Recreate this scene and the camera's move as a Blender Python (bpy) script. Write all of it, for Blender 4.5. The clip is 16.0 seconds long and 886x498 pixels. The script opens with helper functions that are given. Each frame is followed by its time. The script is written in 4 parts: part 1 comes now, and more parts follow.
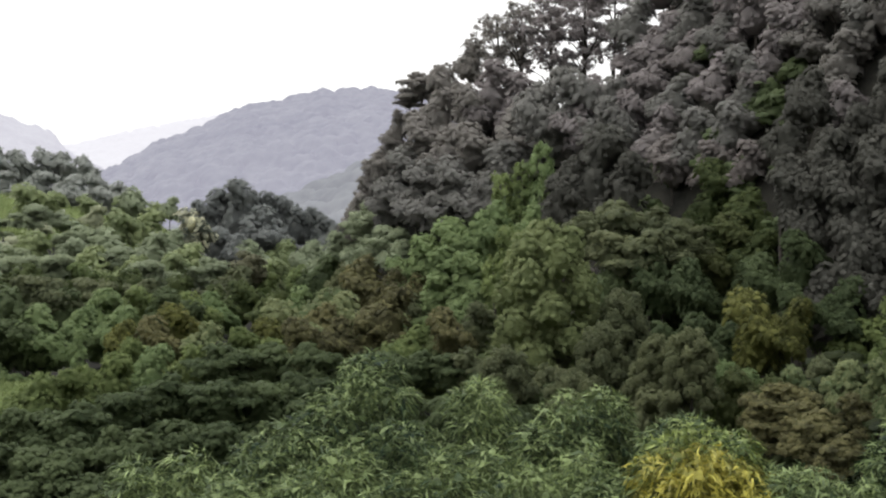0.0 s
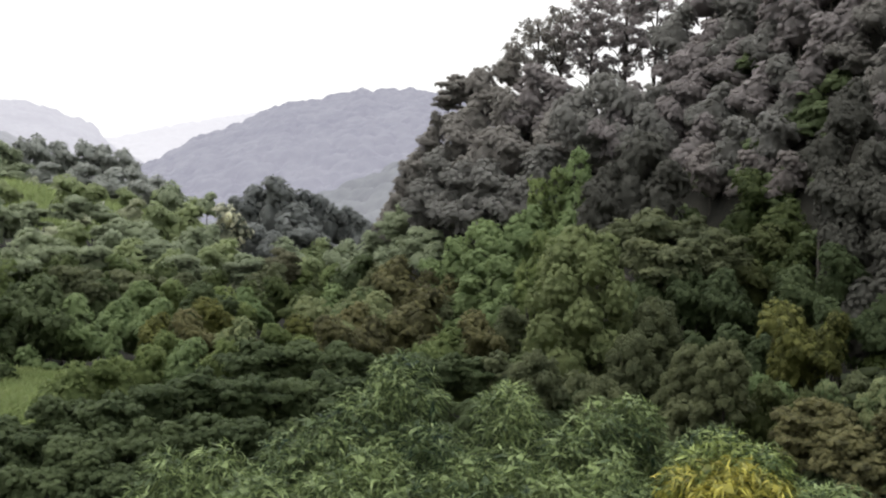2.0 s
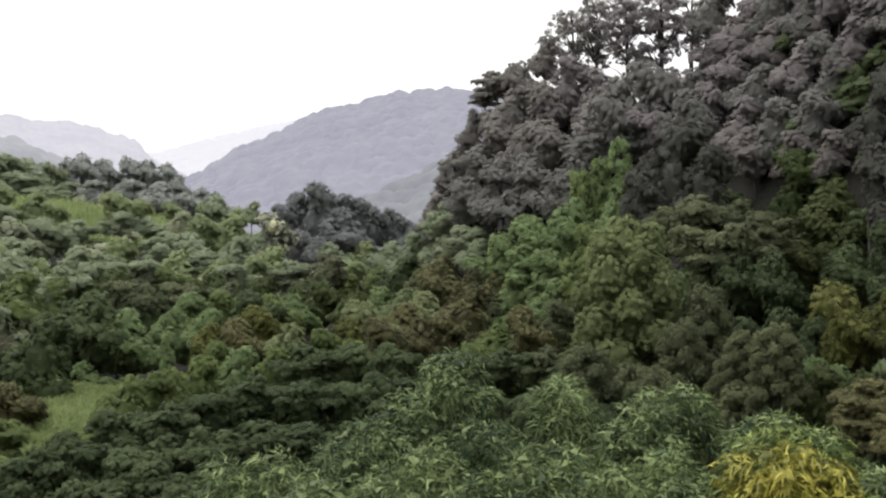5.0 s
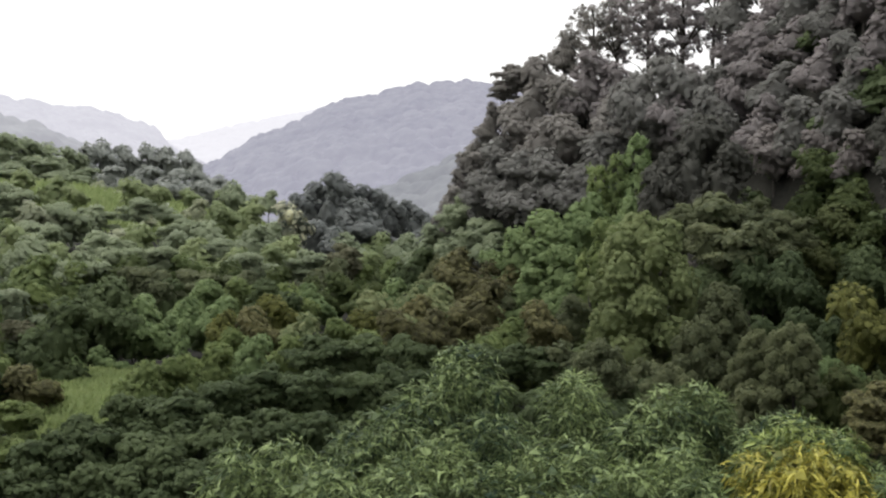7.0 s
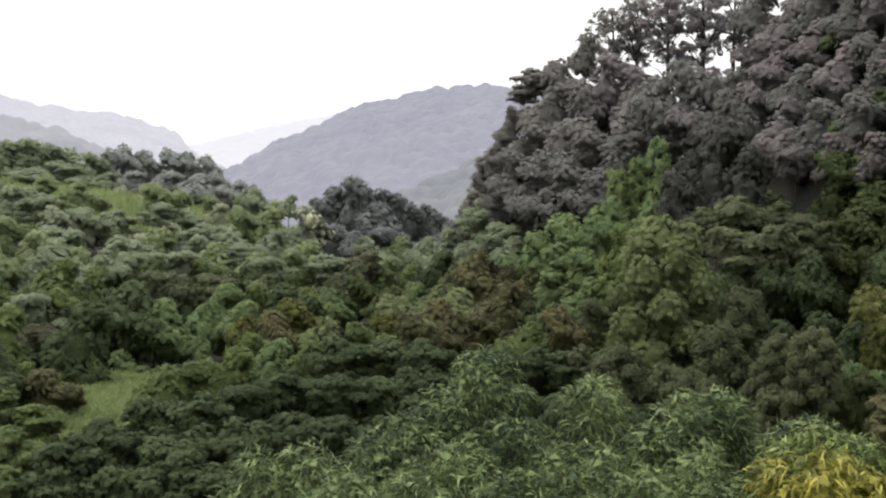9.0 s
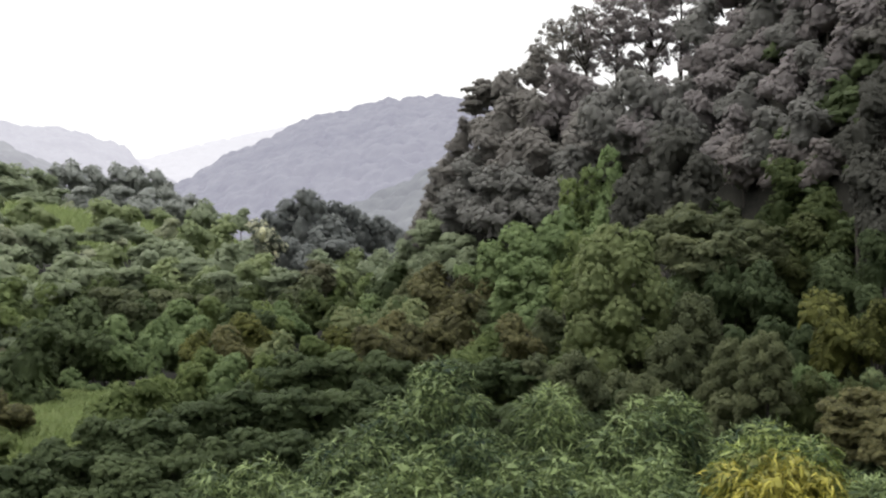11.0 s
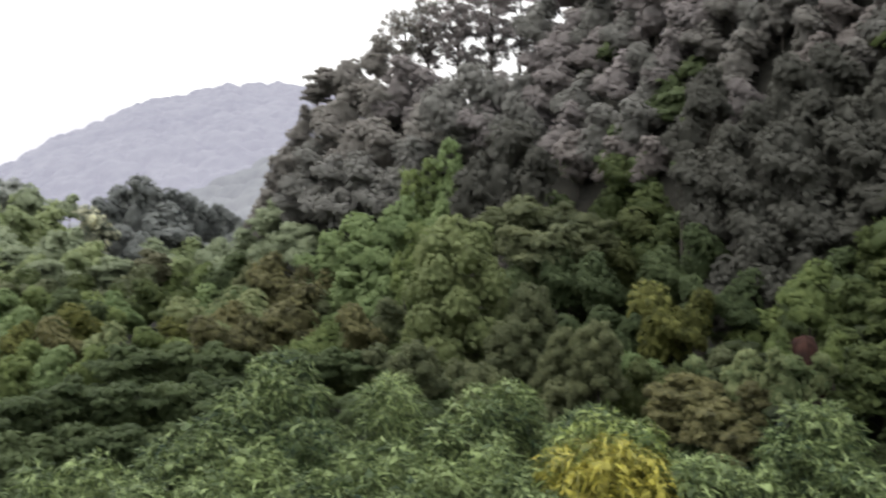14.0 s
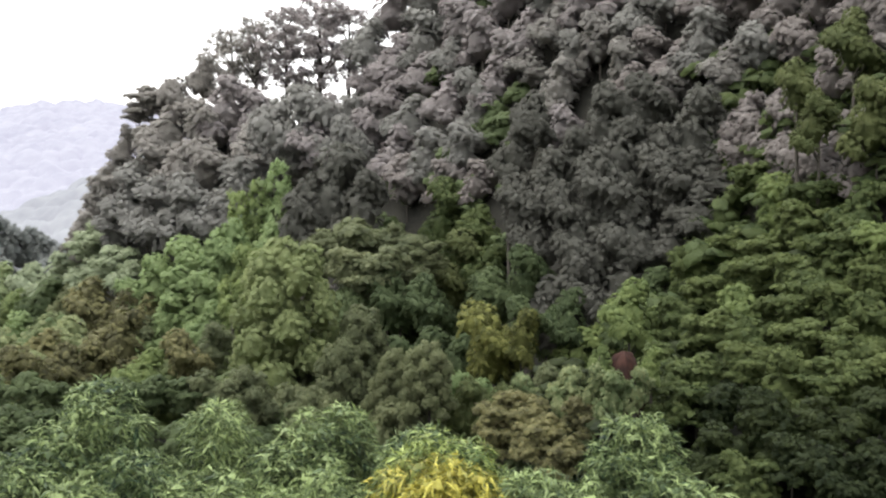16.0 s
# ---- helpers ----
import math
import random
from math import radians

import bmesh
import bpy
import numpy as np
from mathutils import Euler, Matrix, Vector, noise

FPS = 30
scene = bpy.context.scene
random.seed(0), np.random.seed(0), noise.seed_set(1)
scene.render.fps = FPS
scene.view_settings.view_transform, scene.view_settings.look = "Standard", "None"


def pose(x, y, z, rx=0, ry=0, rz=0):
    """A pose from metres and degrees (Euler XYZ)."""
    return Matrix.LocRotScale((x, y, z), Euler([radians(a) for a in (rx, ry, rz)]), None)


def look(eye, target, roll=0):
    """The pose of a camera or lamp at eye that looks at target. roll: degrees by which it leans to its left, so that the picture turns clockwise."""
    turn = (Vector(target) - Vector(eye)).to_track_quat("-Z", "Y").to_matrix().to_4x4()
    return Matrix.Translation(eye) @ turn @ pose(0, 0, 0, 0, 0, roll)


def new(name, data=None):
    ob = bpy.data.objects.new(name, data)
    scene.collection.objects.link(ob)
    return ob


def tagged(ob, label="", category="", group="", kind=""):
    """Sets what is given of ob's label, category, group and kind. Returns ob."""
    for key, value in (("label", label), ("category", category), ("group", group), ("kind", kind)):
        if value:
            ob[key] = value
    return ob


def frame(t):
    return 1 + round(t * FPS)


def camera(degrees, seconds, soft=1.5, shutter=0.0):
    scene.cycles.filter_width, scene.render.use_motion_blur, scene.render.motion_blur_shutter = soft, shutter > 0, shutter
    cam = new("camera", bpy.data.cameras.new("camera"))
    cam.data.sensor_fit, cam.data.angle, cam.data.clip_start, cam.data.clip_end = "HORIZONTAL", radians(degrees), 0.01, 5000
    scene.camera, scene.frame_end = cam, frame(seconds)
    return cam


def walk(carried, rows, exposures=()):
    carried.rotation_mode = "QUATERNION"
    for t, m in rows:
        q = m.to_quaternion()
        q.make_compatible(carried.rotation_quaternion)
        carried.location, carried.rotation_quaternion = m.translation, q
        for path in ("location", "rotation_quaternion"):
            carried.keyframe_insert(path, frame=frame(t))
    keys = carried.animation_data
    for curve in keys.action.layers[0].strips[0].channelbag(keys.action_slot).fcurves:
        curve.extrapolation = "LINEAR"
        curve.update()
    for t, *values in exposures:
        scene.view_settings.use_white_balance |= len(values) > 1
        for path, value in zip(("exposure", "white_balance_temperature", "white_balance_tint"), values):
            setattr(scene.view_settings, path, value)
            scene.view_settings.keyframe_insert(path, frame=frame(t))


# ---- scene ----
# ---------- camera: a person on a high terrace turns slowly over the valley ----------
cam = camera(47.4, 16.0, soft=2.2, shutter=0.5)
EYE = 12.0
PATH = [
    (0, -0.00, -2.00, -0.00), (0.5, -0.35, -1.88, 0.08), (1, 0.44, -2.45, -0.23), (1.5, 1.25, -2.18, 0.15),
    (2, 1.99, -1.89, -1.67), (2.5, 2.43, -1.55, -0.26), (3, 3.29, -1.58, 0.63), (3.5, 3.93, -1.61, 1.40),
    (4, 5.24, -2.77, 1.58), (4.2, 3.96, -1.74, 1.48), (6.3, 5.52, -2.51, 0.54), (6.5, 5.29, -2.41, 0.17),
    (7, 5.34, -2.41, 0.10), (7.5, 5.34, -2.48, -0.06), (8, 6.08, -2.27, 0.07), (8.2, 6.34, -2.11, -0.08),
    (10.3, 6.50, -2.29, 0.74), (10.5, 6.19, -2.15, 0.68), (11, 3.81, -1.58, 1.05), (11.5, 3.51, -1.65, 0.76),
    (12, 2.52, -1.80, 0.85), (12.5, 2.65, -1.75, 0.56), (13, 1.86, -1.69, 0.42), (13.5, -1.09, -1.08, 0.60),
    (14, -5.17, -2.25, 0.32), (14.5, -9.49, -2.85, 0.95), (15, -12.44, -2.36, 1.39), (15.5, -13.89, -1.34, 0.69),
    (16, -14.79, -1.07, 0.50)]
walk(cam, [(t, pose(0, 0, EYE, 90 + p, r, a)) for t, a, p, r in PATH],
     exposures=[(0.0, 0.85), (13.4, 0.85), (14.0, 1.1), (14.5, 1.45), (15.0, 1.65), (16.0, 1.75)])

# ---------- light: bright overcast sky, three times brighter overhead than at the horizon, with a veiled sun ----------
SUN_EL, SUN_AZ = 64, 290
world = bpy.data.worlds.new("sky")
scene.world = world
world.use_nodes = True
wn, wl = world.node_tree.nodes, world.node_tree.links
sky = wn.new("ShaderNodeTexSky")
sky.sky_type, sky.sun_disc = "NISHITA", False
sky.sun_elevation, sky.sun_rotation = radians(SUN_EL), radians(SUN_AZ)
sky.dust_density, sky.air_density = 4.0, 1.0
way, axes, rise = wn.new("ShaderNodeTexCoord"), wn.new("ShaderNodeSeparateXYZ"), wn.new("ShaderNodeMapRange")
wl.new(way.outputs["Generated"], axes.inputs[0])
wl.new(axes.outputs["Z"], rise.inputs["Value"])
rise.inputs["From Min"].default_value, rise.inputs["From Max"].default_value = 0.12, 1.0
overcast = wn.new("ShaderNodeMix")
overcast.data_type = "RGBA"
overcast.inputs[6].default_value, overcast.inputs[7].default_value = (14.5, 14.4, 14.2, 1), (31.0, 31.3, 32.0, 1)
wl.new(rise.outputs[0], overcast.inputs[0])
cloud = wn.new("ShaderNodeMix")
cloud.data_type = "RGBA"
cloud.inputs[0].default_value = 0.9
wl.new(sky.outputs[0], cloud.inputs[6])
wl.new(overcast.outputs[2], cloud.inputs[7])
wl.new(cloud.outputs[2], wn["Background"].inputs[0])
wn["Background"].inputs[1].default_value = 0.05
sun = new("sun", bpy.data.lights.new("sun", "SUN"))
sun.data.energy, sun.data.angle, sun.data.color = 1.0, radians(30), (1, 0.96, 0.9)
sun.matrix_world = look((60 * math.sin(radians(SUN_AZ)), 60 * math.cos(radians(SUN_AZ)), 60 * math.tan(radians(SUN_EL))), (0, 0, 0))


# ---------- materials ----------
def shader(name):
    m = bpy.data.materials.new(name)
    m.use_nodes = True
    return m, m.node_tree.nodes, m.node_tree.links, m.node_tree.nodes["Principled BSDF"]


def leaf_material(name, dark, light, rough=0.65, through_light=0.5, spread=0.5, gloss=0.2, each=0.5):
    """Leaves: colour varies tuft by tuft, bough by bough and plant by plant."""
    m, n, l, b = shader(name)
    geo, info, tex, co = n.new("ShaderNodeNewGeometry"), n.new("ShaderNodeObjectInfo"), n.new("ShaderNodeTexNoise"), n.new("ShaderNodeTexCoord")
    tex.inputs["Scale"].default_value, tex.inputs["Detail"].default_value = 0.7, 4
    l.new(co.outputs["Object"], tex.inputs["Vector"])
    total = None
    for source, share in ((geo.outputs["Random Per Island"], spread), (tex.outputs["Fac"], 1.3), (info.outputs["Random"], each)):
        a = n.new("ShaderNodeMath"); a.operation = "MULTIPLY_ADD"
        l.new(source, a.inputs[0]); a.inputs[1].default_value = share
        if total:
            l.new(total, a.inputs[2])
        else:
            a.inputs[2].default_value = 0.5 - 0.5 * (spread + 1.3 + each)
        total = a.outputs[0]
    r = n.new("ShaderNodeClamp")
    l.new(total, r.inputs["Value"])
    mix = n.new("ShaderNodeMix"); mix.data_type = "RGBA"
    mix.inputs[6].default_value, mix.inputs[7].default_value = (*dark, 1), (*light, 1)
    l.new(r.outputs[0], mix.inputs[0])
    l.new(mix.outputs[2], b.inputs["Base Color"])
    b.inputs["Roughness"].default_value = rough
    b.inputs["Specular IOR Level"].default_value = gloss
    fine, bp = n.new("ShaderNodeTexNoise"), n.new("ShaderNodeBump")
    fine.inputs["Scale"].default_value, fine.inputs["Detail"].default_value = 5.0, 4
    l.new(co.outputs["Object"], fine.inputs["Vector"])
    l.new(fine.outputs["Fac"], bp.inputs["Height"])
    bp.inputs["Strength"].default_value, bp.inputs["Distance"].default_value = 0.5, 0.2
    l.new(bp.outputs[0], b.inputs["Normal"])
    t, s = n.new("ShaderNodeBsdfTranslucent"), n.new("ShaderNodeMixShader")
    l.new(mix.outputs[2], t.inputs["Color"])
    s.inputs[0].default_value = through_light
    l.new(b.outputs[0], s.inputs[1]); l.new(t.outputs[0], s.inputs[2])
    l.new(s.outputs[0], n["Material Output"].inputs[0])
    return m


def noise_material(name, c0, c1, scale, rough=0.9, bump=0.3, glow=None, glow_strength=0.0):
    m, n, l, b = shader(name)
    tex, tex2, co = n.new("ShaderNodeTexNoise"), n.new("ShaderNodeTexNoise"), n.new("ShaderNodeTexCoord")
    tex.inputs["Scale"].default_value, tex.inputs["Detail"].default_value = scale, 6
    tex2.inputs["Scale"].default_value, tex2.inputs["Detail"].default_value = scale * 0.13, 3
    for x in (tex, tex2):
        l.new(co.outputs["Object"], x.inputs["Vector"])
    add = n.new("ShaderNodeMath"); add.operation = "ADD"
    l.new(tex.outputs["Fac"], add.inputs[0]); l.new(tex2.outputs["Fac"], add.inputs[1])
    r = n.new("ShaderNodeMapRange")
    r.inputs["From Min"].default_value, r.inputs["From Max"].default_value = 0.7, 1.3
    l.new(add.outputs[0], r.inputs["Value"])
    mix = n.new("ShaderNodeMix"); mix.data_type = "RGBA"
    mix.inputs[6].default_value, mix.inputs[7].default_value = (*c0, 1), (*c1, 1)
    l.new(r.outputs[0], mix.inputs[0]); l.new(mix.outputs[2], b.inputs["Base Color"])
    b.inputs["Roughness"].default_value = rough
    b.inputs["Specular IOR Level"].default_value = 0.15
    bp = n.new("ShaderNodeBump"); bp.inputs["Strength"].default_value = bump
    l.new(tex.outputs["Fac"], bp.inputs["Height"]); l.new(bp.outputs[0], b.inputs["Normal"])
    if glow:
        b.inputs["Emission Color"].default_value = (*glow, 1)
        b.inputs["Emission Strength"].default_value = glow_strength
    return m


M = {
    "dark": leaf_material("dark_leaf", (0.044, 0.065, 0.027), (0.105, 0.136, 0.059)),
    "green": leaf_material("green_leaf", (0.080, 0.113, 0.041), (0.202, 0.251, 0.089)),
    "leafy": leaf_material("leafy_green_leaf", (0.039, 0.059, 0.019), (0.110, 0.136, 0.046)),
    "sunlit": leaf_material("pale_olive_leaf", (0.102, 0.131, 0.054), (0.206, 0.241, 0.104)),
    "sage": leaf_material("sage_leaf", (0.053, 0.070, 0.053), (0.112, 0.134, 0.104)),
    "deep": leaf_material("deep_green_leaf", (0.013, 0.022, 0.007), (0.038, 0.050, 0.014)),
    "fresh": leaf_material("fresh_leaf", (0.106, 0.156, 0.063), (0.234, 0.302, 0.134)),
    "lime": leaf_material("lime_leaf", (0.056, 0.074, 0.025), (0.130, 0.147, 0.057)),
    "olive": leaf_material("olive_leaf", (0.073, 0.088, 0.046), (0.172, 0.188, 0.094)),
    "yellowish": leaf_material("yellow_tipped_leaf", (0.043, 0.051, 0.014), (0.200, 0.207, 0.061), spread=0.8),
    "brown": leaf_material("brownish_leaf", (0.071, 0.075, 0.043), (0.144, 0.142, 0.084)),
    "vine": leaf_material("dry_vine_leaf", (0.069, 0.069, 0.034), (0.194, 0.185, 0.081), spread=0.8),
    "vinegreen": leaf_material("mixed_vine_leaf", (0.096, 0.135, 0.059), (0.234, 0.260, 0.126), spread=0.8),
    # hill to grey tones: haze and glare veil mixed into the leaf colours
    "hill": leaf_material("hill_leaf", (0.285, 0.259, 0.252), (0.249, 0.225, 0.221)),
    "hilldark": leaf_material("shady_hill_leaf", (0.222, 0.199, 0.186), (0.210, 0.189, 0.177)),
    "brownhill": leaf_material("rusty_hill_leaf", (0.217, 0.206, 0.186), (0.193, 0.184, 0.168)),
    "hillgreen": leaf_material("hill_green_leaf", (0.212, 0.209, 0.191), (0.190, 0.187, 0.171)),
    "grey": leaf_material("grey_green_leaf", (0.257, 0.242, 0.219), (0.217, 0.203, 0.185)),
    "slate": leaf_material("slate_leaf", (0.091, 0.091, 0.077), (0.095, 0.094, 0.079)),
    # dusk, mist and haze tones: distance haze painted into the leaf colours
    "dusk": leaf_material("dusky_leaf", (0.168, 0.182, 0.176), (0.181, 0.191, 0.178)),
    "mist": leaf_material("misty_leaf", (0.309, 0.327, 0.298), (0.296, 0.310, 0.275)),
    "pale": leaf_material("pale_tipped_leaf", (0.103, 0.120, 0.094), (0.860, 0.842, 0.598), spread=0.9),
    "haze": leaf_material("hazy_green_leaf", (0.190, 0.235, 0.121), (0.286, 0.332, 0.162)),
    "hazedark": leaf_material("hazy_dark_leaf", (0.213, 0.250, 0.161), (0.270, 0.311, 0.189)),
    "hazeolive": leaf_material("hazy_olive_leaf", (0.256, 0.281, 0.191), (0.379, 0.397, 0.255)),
    "bamboo": leaf_material("bamboo_leaf", (0.011, 0.029, 0.012), (0.269, 0.342, 0.140), 0.5, 0.3, 0.9, 0.2, 0.3),
    "yellow": leaf_material("yellow_bamboo_leaf", (0.067, 0.085, 0.018), (0.451, 0.409, 0.073), 0.45, 0.28, 0.9, 0.3),
    "lightbamboo": leaf_material("light_bamboo_leaf", (0.050, 0.086, 0.023), (0.403, 0.475, 0.144), 0.45, 0.28, 0.9, 0.3),
    "grass": leaf_material("grass_blade", (0.168, 0.224, 0.084), (0.257, 0.303, 0.129)),
    "bark": noise_material("bark", (0.03, 0.027, 0.023), (0.09, 0.08, 0.068), 6.0, 0.9, 0.6),
    "culm": noise_material("bamboo_culm", (0.10, 0.14, 0.05), (0.22, 0.24, 0.10), 5.0, 0.5, 0.2),
    "clay": noise_material("red_clay", (0.010, 0.005, 0.004), (0.042, 0.019, 0.014), 4.0, 0.95, 0.8),
    "whitewash": noise_material("weathered_whitewash", (0.35, 0.35, 0.33), (0.6, 0.6, 0.57), 3.0, 0.85, 0.3),
    # soil colour darkened so bare gaps between the trees read as shade
    "soil": noise_material("forest_soil", (0.006, 0.006, 0.005), (0.022, 0.021, 0.016), 3.0, 0.95, 1.0),
}


# ---------- the lie of the land ----------
def ramp(v, a, b):
    k = np.clip((v - a) / (b - a), 0, 1)
    return k * k * (3 - 2 * k)


def ground_z(x, y):
    """Height of the ground: terrace at the lookout, valley floor, spur to the right, slope to the left."""
    x, y = np.asarray(x, float), np.asarray(y, float)
    d, az = np.hypot(x, y), np.degrees(np.arctan2(-x, y))
    z = 10.4 * (1 - ramp(d, 2.5, 13) * (1 - ramp(np.abs(az), 75, 120)))
    foot = np.interp(az, [-60, -40, -25, -12, -3, 3, 7, 10], [26, 30, 40, 55, 70, 85, 100, 110])
    crest = np.interp(az, [-60, -40, -25, -12, -3, 3, 10], [70, 80, 95, 108, 112, 115, 125])
    high = np.interp(az, [-60, -40, -22, -16, -12, -8, -2.5, 2.7, 4, 6, 9], [52, 52, 49, 40, 31, 23, 22, 17, 10, 3, 0])
    side = np.exp(-np.clip(np.abs(az) - 100, 0, None) ** 2 / 400.0)
    z = z + high * ramp(d, foot, crest) * (1 - 0.5 * ramp(d, crest + 15, crest + 250)) * side
    left = np.interp(az, [3, 8, 12, 16, 20, 25, 30, 60], [0, 1, 4, 8.5, 12.5, 16, 17.5, 26])
    z = z + left * ramp(d, 22, 210) * (1 - ramp(d, 260, 600)) * side
    z = z + side * 3.0 * ramp(d, 17, 42) * (1 - ramp(d, 55, 95))
    z = z + side * 3.5 * ramp(d, 17, 34) * (1 - ramp(d, 36, 56)) * np.interp(az, [-60, -28, -18, -10], [1, 1, 0.6, 0])
    z = z + 0.5 * np.sin(x * 0.13 + 1) * np.cos(y * 0.11) * ramp(d, 15, 40)
    return z


def polar(az, d):
    return -d * math.sin(radians(az)), d * math.cos(radians(az))


def quads_mesh(name, verts, faces, material, normals=None):
    me = bpy.data.meshes.new(name)
    v, f = np.asarray(verts, np.float32), np.asarray(faces, np.int32)
    me.vertices.add(len(v)); me.vertices.foreach_set("co", v.ravel())
    me.loops.add(f.size); me.loops.foreach_set("vertex_index", f.ravel())
    k = f.shape[1]
    me.polygons.add(len(f)); me.polygons.foreach_set("loop_start", np.arange(len(f), dtype=np.int32) * k)
    me.update(calc_edges=True)
    me.materials.append(material)
    if normals is not None:
        me.polygons.foreach_set("use_smooth", np.ones(len(f), bool))
        me.normals_split_custom_set_from_vertices(np.asarray(normals, np.float32))
    return me


def sheet(name, xs, ys, zs, material):
    """A grid of points as one smooth sheet."""
    r, c = xs.shape
    i = np.arange(r * c).reshape(r, c)
    f = np.stack([i[:-1, :-1], i[:-1, 1:], i[1:, 1:], i[1:, :-1]], -1).reshape(-1, 4)
    me = quads_mesh(name, np.stack([xs, ys, zs], -1).reshape(-1, 3), f, material)
    me.polygons.foreach_set("use_smooth", np.ones(len(f), bool))
    return new(name, me)


rad = np.concatenate([[0.0], np.geomspace(1.5, 260, 90), np.geomspace(275, 4600, 30)])
ang = np.radians(np.linspace(-180, 180, 241))
A, R = np.meshgrid(ang, rad)
gx, gy = -R * np.sin(A), R * np.cos(A)
ground = sheet("ground", gx, gy, ground_z(gx, gy), M["soil"])
tagged(ground, "leaf-littered forest soil of the valley and slopes, darkened as if in shade", "ground", kind="structure")


# ---------- far hills, their mist put in as emission ---
def fbm(x, y, seed):
    rng = np.random.default_rng(seed)
    out = np.zeros_like(x)
    for k in range(4):
        f, p = 2.0 ** k, rng.uniform(0, 6.3, 4)
        out += (np.sin(x * f + p[0] + 1.3 * np.sin(y * f * 0.7 + p[1])) * np.cos(y * f * 0.9 + p[2] + np.sin(x * f * 0.6 + p[3]))) / f
    return out


def canopy(x, y, cell, seed):
    """Rounded tree crowns of uneven size, side by side: 0 between crowns, 1 on the tallest."""
    best = np.zeros_like(x)
    ix, iy = np.floor(x / cell), np.floor(y / cell)
    for i in (-1, 0, 1):
        for j in (-1, 0, 1):
            cx, cy = ix + i, iy + j
            h = [np.modf(np.abs(np.sin(cx * a + cy * b + seed) * 43758.5))[0] for a, b in ((12.99, 78.23), (39.35, 11.14), (73.16, 52.24))]
            r = cell * (0.55 + 0.4 * h[2])
            q = ((x - (cx + h[0]) * cell) ** 2 + (y - (cy + h[1]) * cell) ** 2) / r ** 2
            best = np.maximum(best, np.sqrt(np.clip(1 - q, 0, 1)) * (0.5 + 0.5 * h[2]))
    return best


def far_hill(name, d0, d1, outline, material, bump, seed, label, across=220, deep=50):
    """A wooded hill: outline gives bearing and elevation of the skyline; the face falls toward the viewer, covered in crowns."""
    a = np.linspace(outline[0][0], outline[-1][0], across)
    k = np.concatenate([np.linspace(0, 1.0, deep), [1.05, 1.15, 1.3]])
    a, k = np.meshgrid(a, k)
    d = d0 + (d1 - d0) * k
    el = np.interp(a, [p[0] for p in outline], [p[1] for p in outline])
    top = np.maximum(EYE + d1 * np.tan(np.radians(el)) - bump * 0.5, 2)
    x, y = -d * np.sin(np.radians(a)), d * np.cos(np.radians(a))
    z = top * np.where(k < 1, k ** 0.8, 1 - 1.2 * (k - 1))
    z = z + top * 0.11 * fbm(x / d1 * 11, y / d1 * 11, seed) * np.clip(1 - k, 0, 1) * np.clip(k * 4, 0, 1)
    c = bump * 1.5
    z = z + bump * (canopy(x, y, c, seed) + 0.25 * canopy(x, y, c * 0.4, seed + 3) + 0.1 * fbm(x / c * 3, y / c * 3, seed))
    ob = sheet(name, x, y, z - 2, material)
    return tagged(ob, label, "hill", kind="structure")


# emission colour stands in for haze, stronger on the farther hills
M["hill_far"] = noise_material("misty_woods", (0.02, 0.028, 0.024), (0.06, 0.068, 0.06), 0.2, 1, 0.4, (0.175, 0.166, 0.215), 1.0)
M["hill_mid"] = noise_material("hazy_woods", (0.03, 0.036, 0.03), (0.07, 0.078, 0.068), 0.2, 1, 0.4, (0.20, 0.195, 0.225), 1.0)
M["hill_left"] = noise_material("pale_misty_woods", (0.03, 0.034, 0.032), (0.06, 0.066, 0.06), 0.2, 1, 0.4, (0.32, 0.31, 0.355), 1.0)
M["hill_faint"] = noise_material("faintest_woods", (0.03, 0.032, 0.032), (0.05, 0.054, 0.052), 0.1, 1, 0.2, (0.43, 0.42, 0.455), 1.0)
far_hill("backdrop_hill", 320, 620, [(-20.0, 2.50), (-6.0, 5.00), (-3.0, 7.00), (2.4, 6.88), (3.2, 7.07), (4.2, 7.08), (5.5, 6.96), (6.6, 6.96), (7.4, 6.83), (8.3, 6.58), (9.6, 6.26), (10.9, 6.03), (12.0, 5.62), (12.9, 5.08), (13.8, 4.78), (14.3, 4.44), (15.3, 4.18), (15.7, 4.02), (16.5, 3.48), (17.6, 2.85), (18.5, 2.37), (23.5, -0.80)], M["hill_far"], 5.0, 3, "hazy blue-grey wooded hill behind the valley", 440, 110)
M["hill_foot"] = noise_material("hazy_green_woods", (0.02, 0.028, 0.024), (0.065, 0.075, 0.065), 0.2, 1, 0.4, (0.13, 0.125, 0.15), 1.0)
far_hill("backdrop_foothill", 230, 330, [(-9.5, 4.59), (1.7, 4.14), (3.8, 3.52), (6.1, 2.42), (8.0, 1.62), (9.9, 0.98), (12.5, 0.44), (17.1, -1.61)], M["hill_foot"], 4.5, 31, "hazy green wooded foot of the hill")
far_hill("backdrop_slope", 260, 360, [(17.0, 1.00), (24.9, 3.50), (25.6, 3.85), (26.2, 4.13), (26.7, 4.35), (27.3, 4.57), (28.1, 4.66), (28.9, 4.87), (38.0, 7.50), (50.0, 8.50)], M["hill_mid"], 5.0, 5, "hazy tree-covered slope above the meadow")
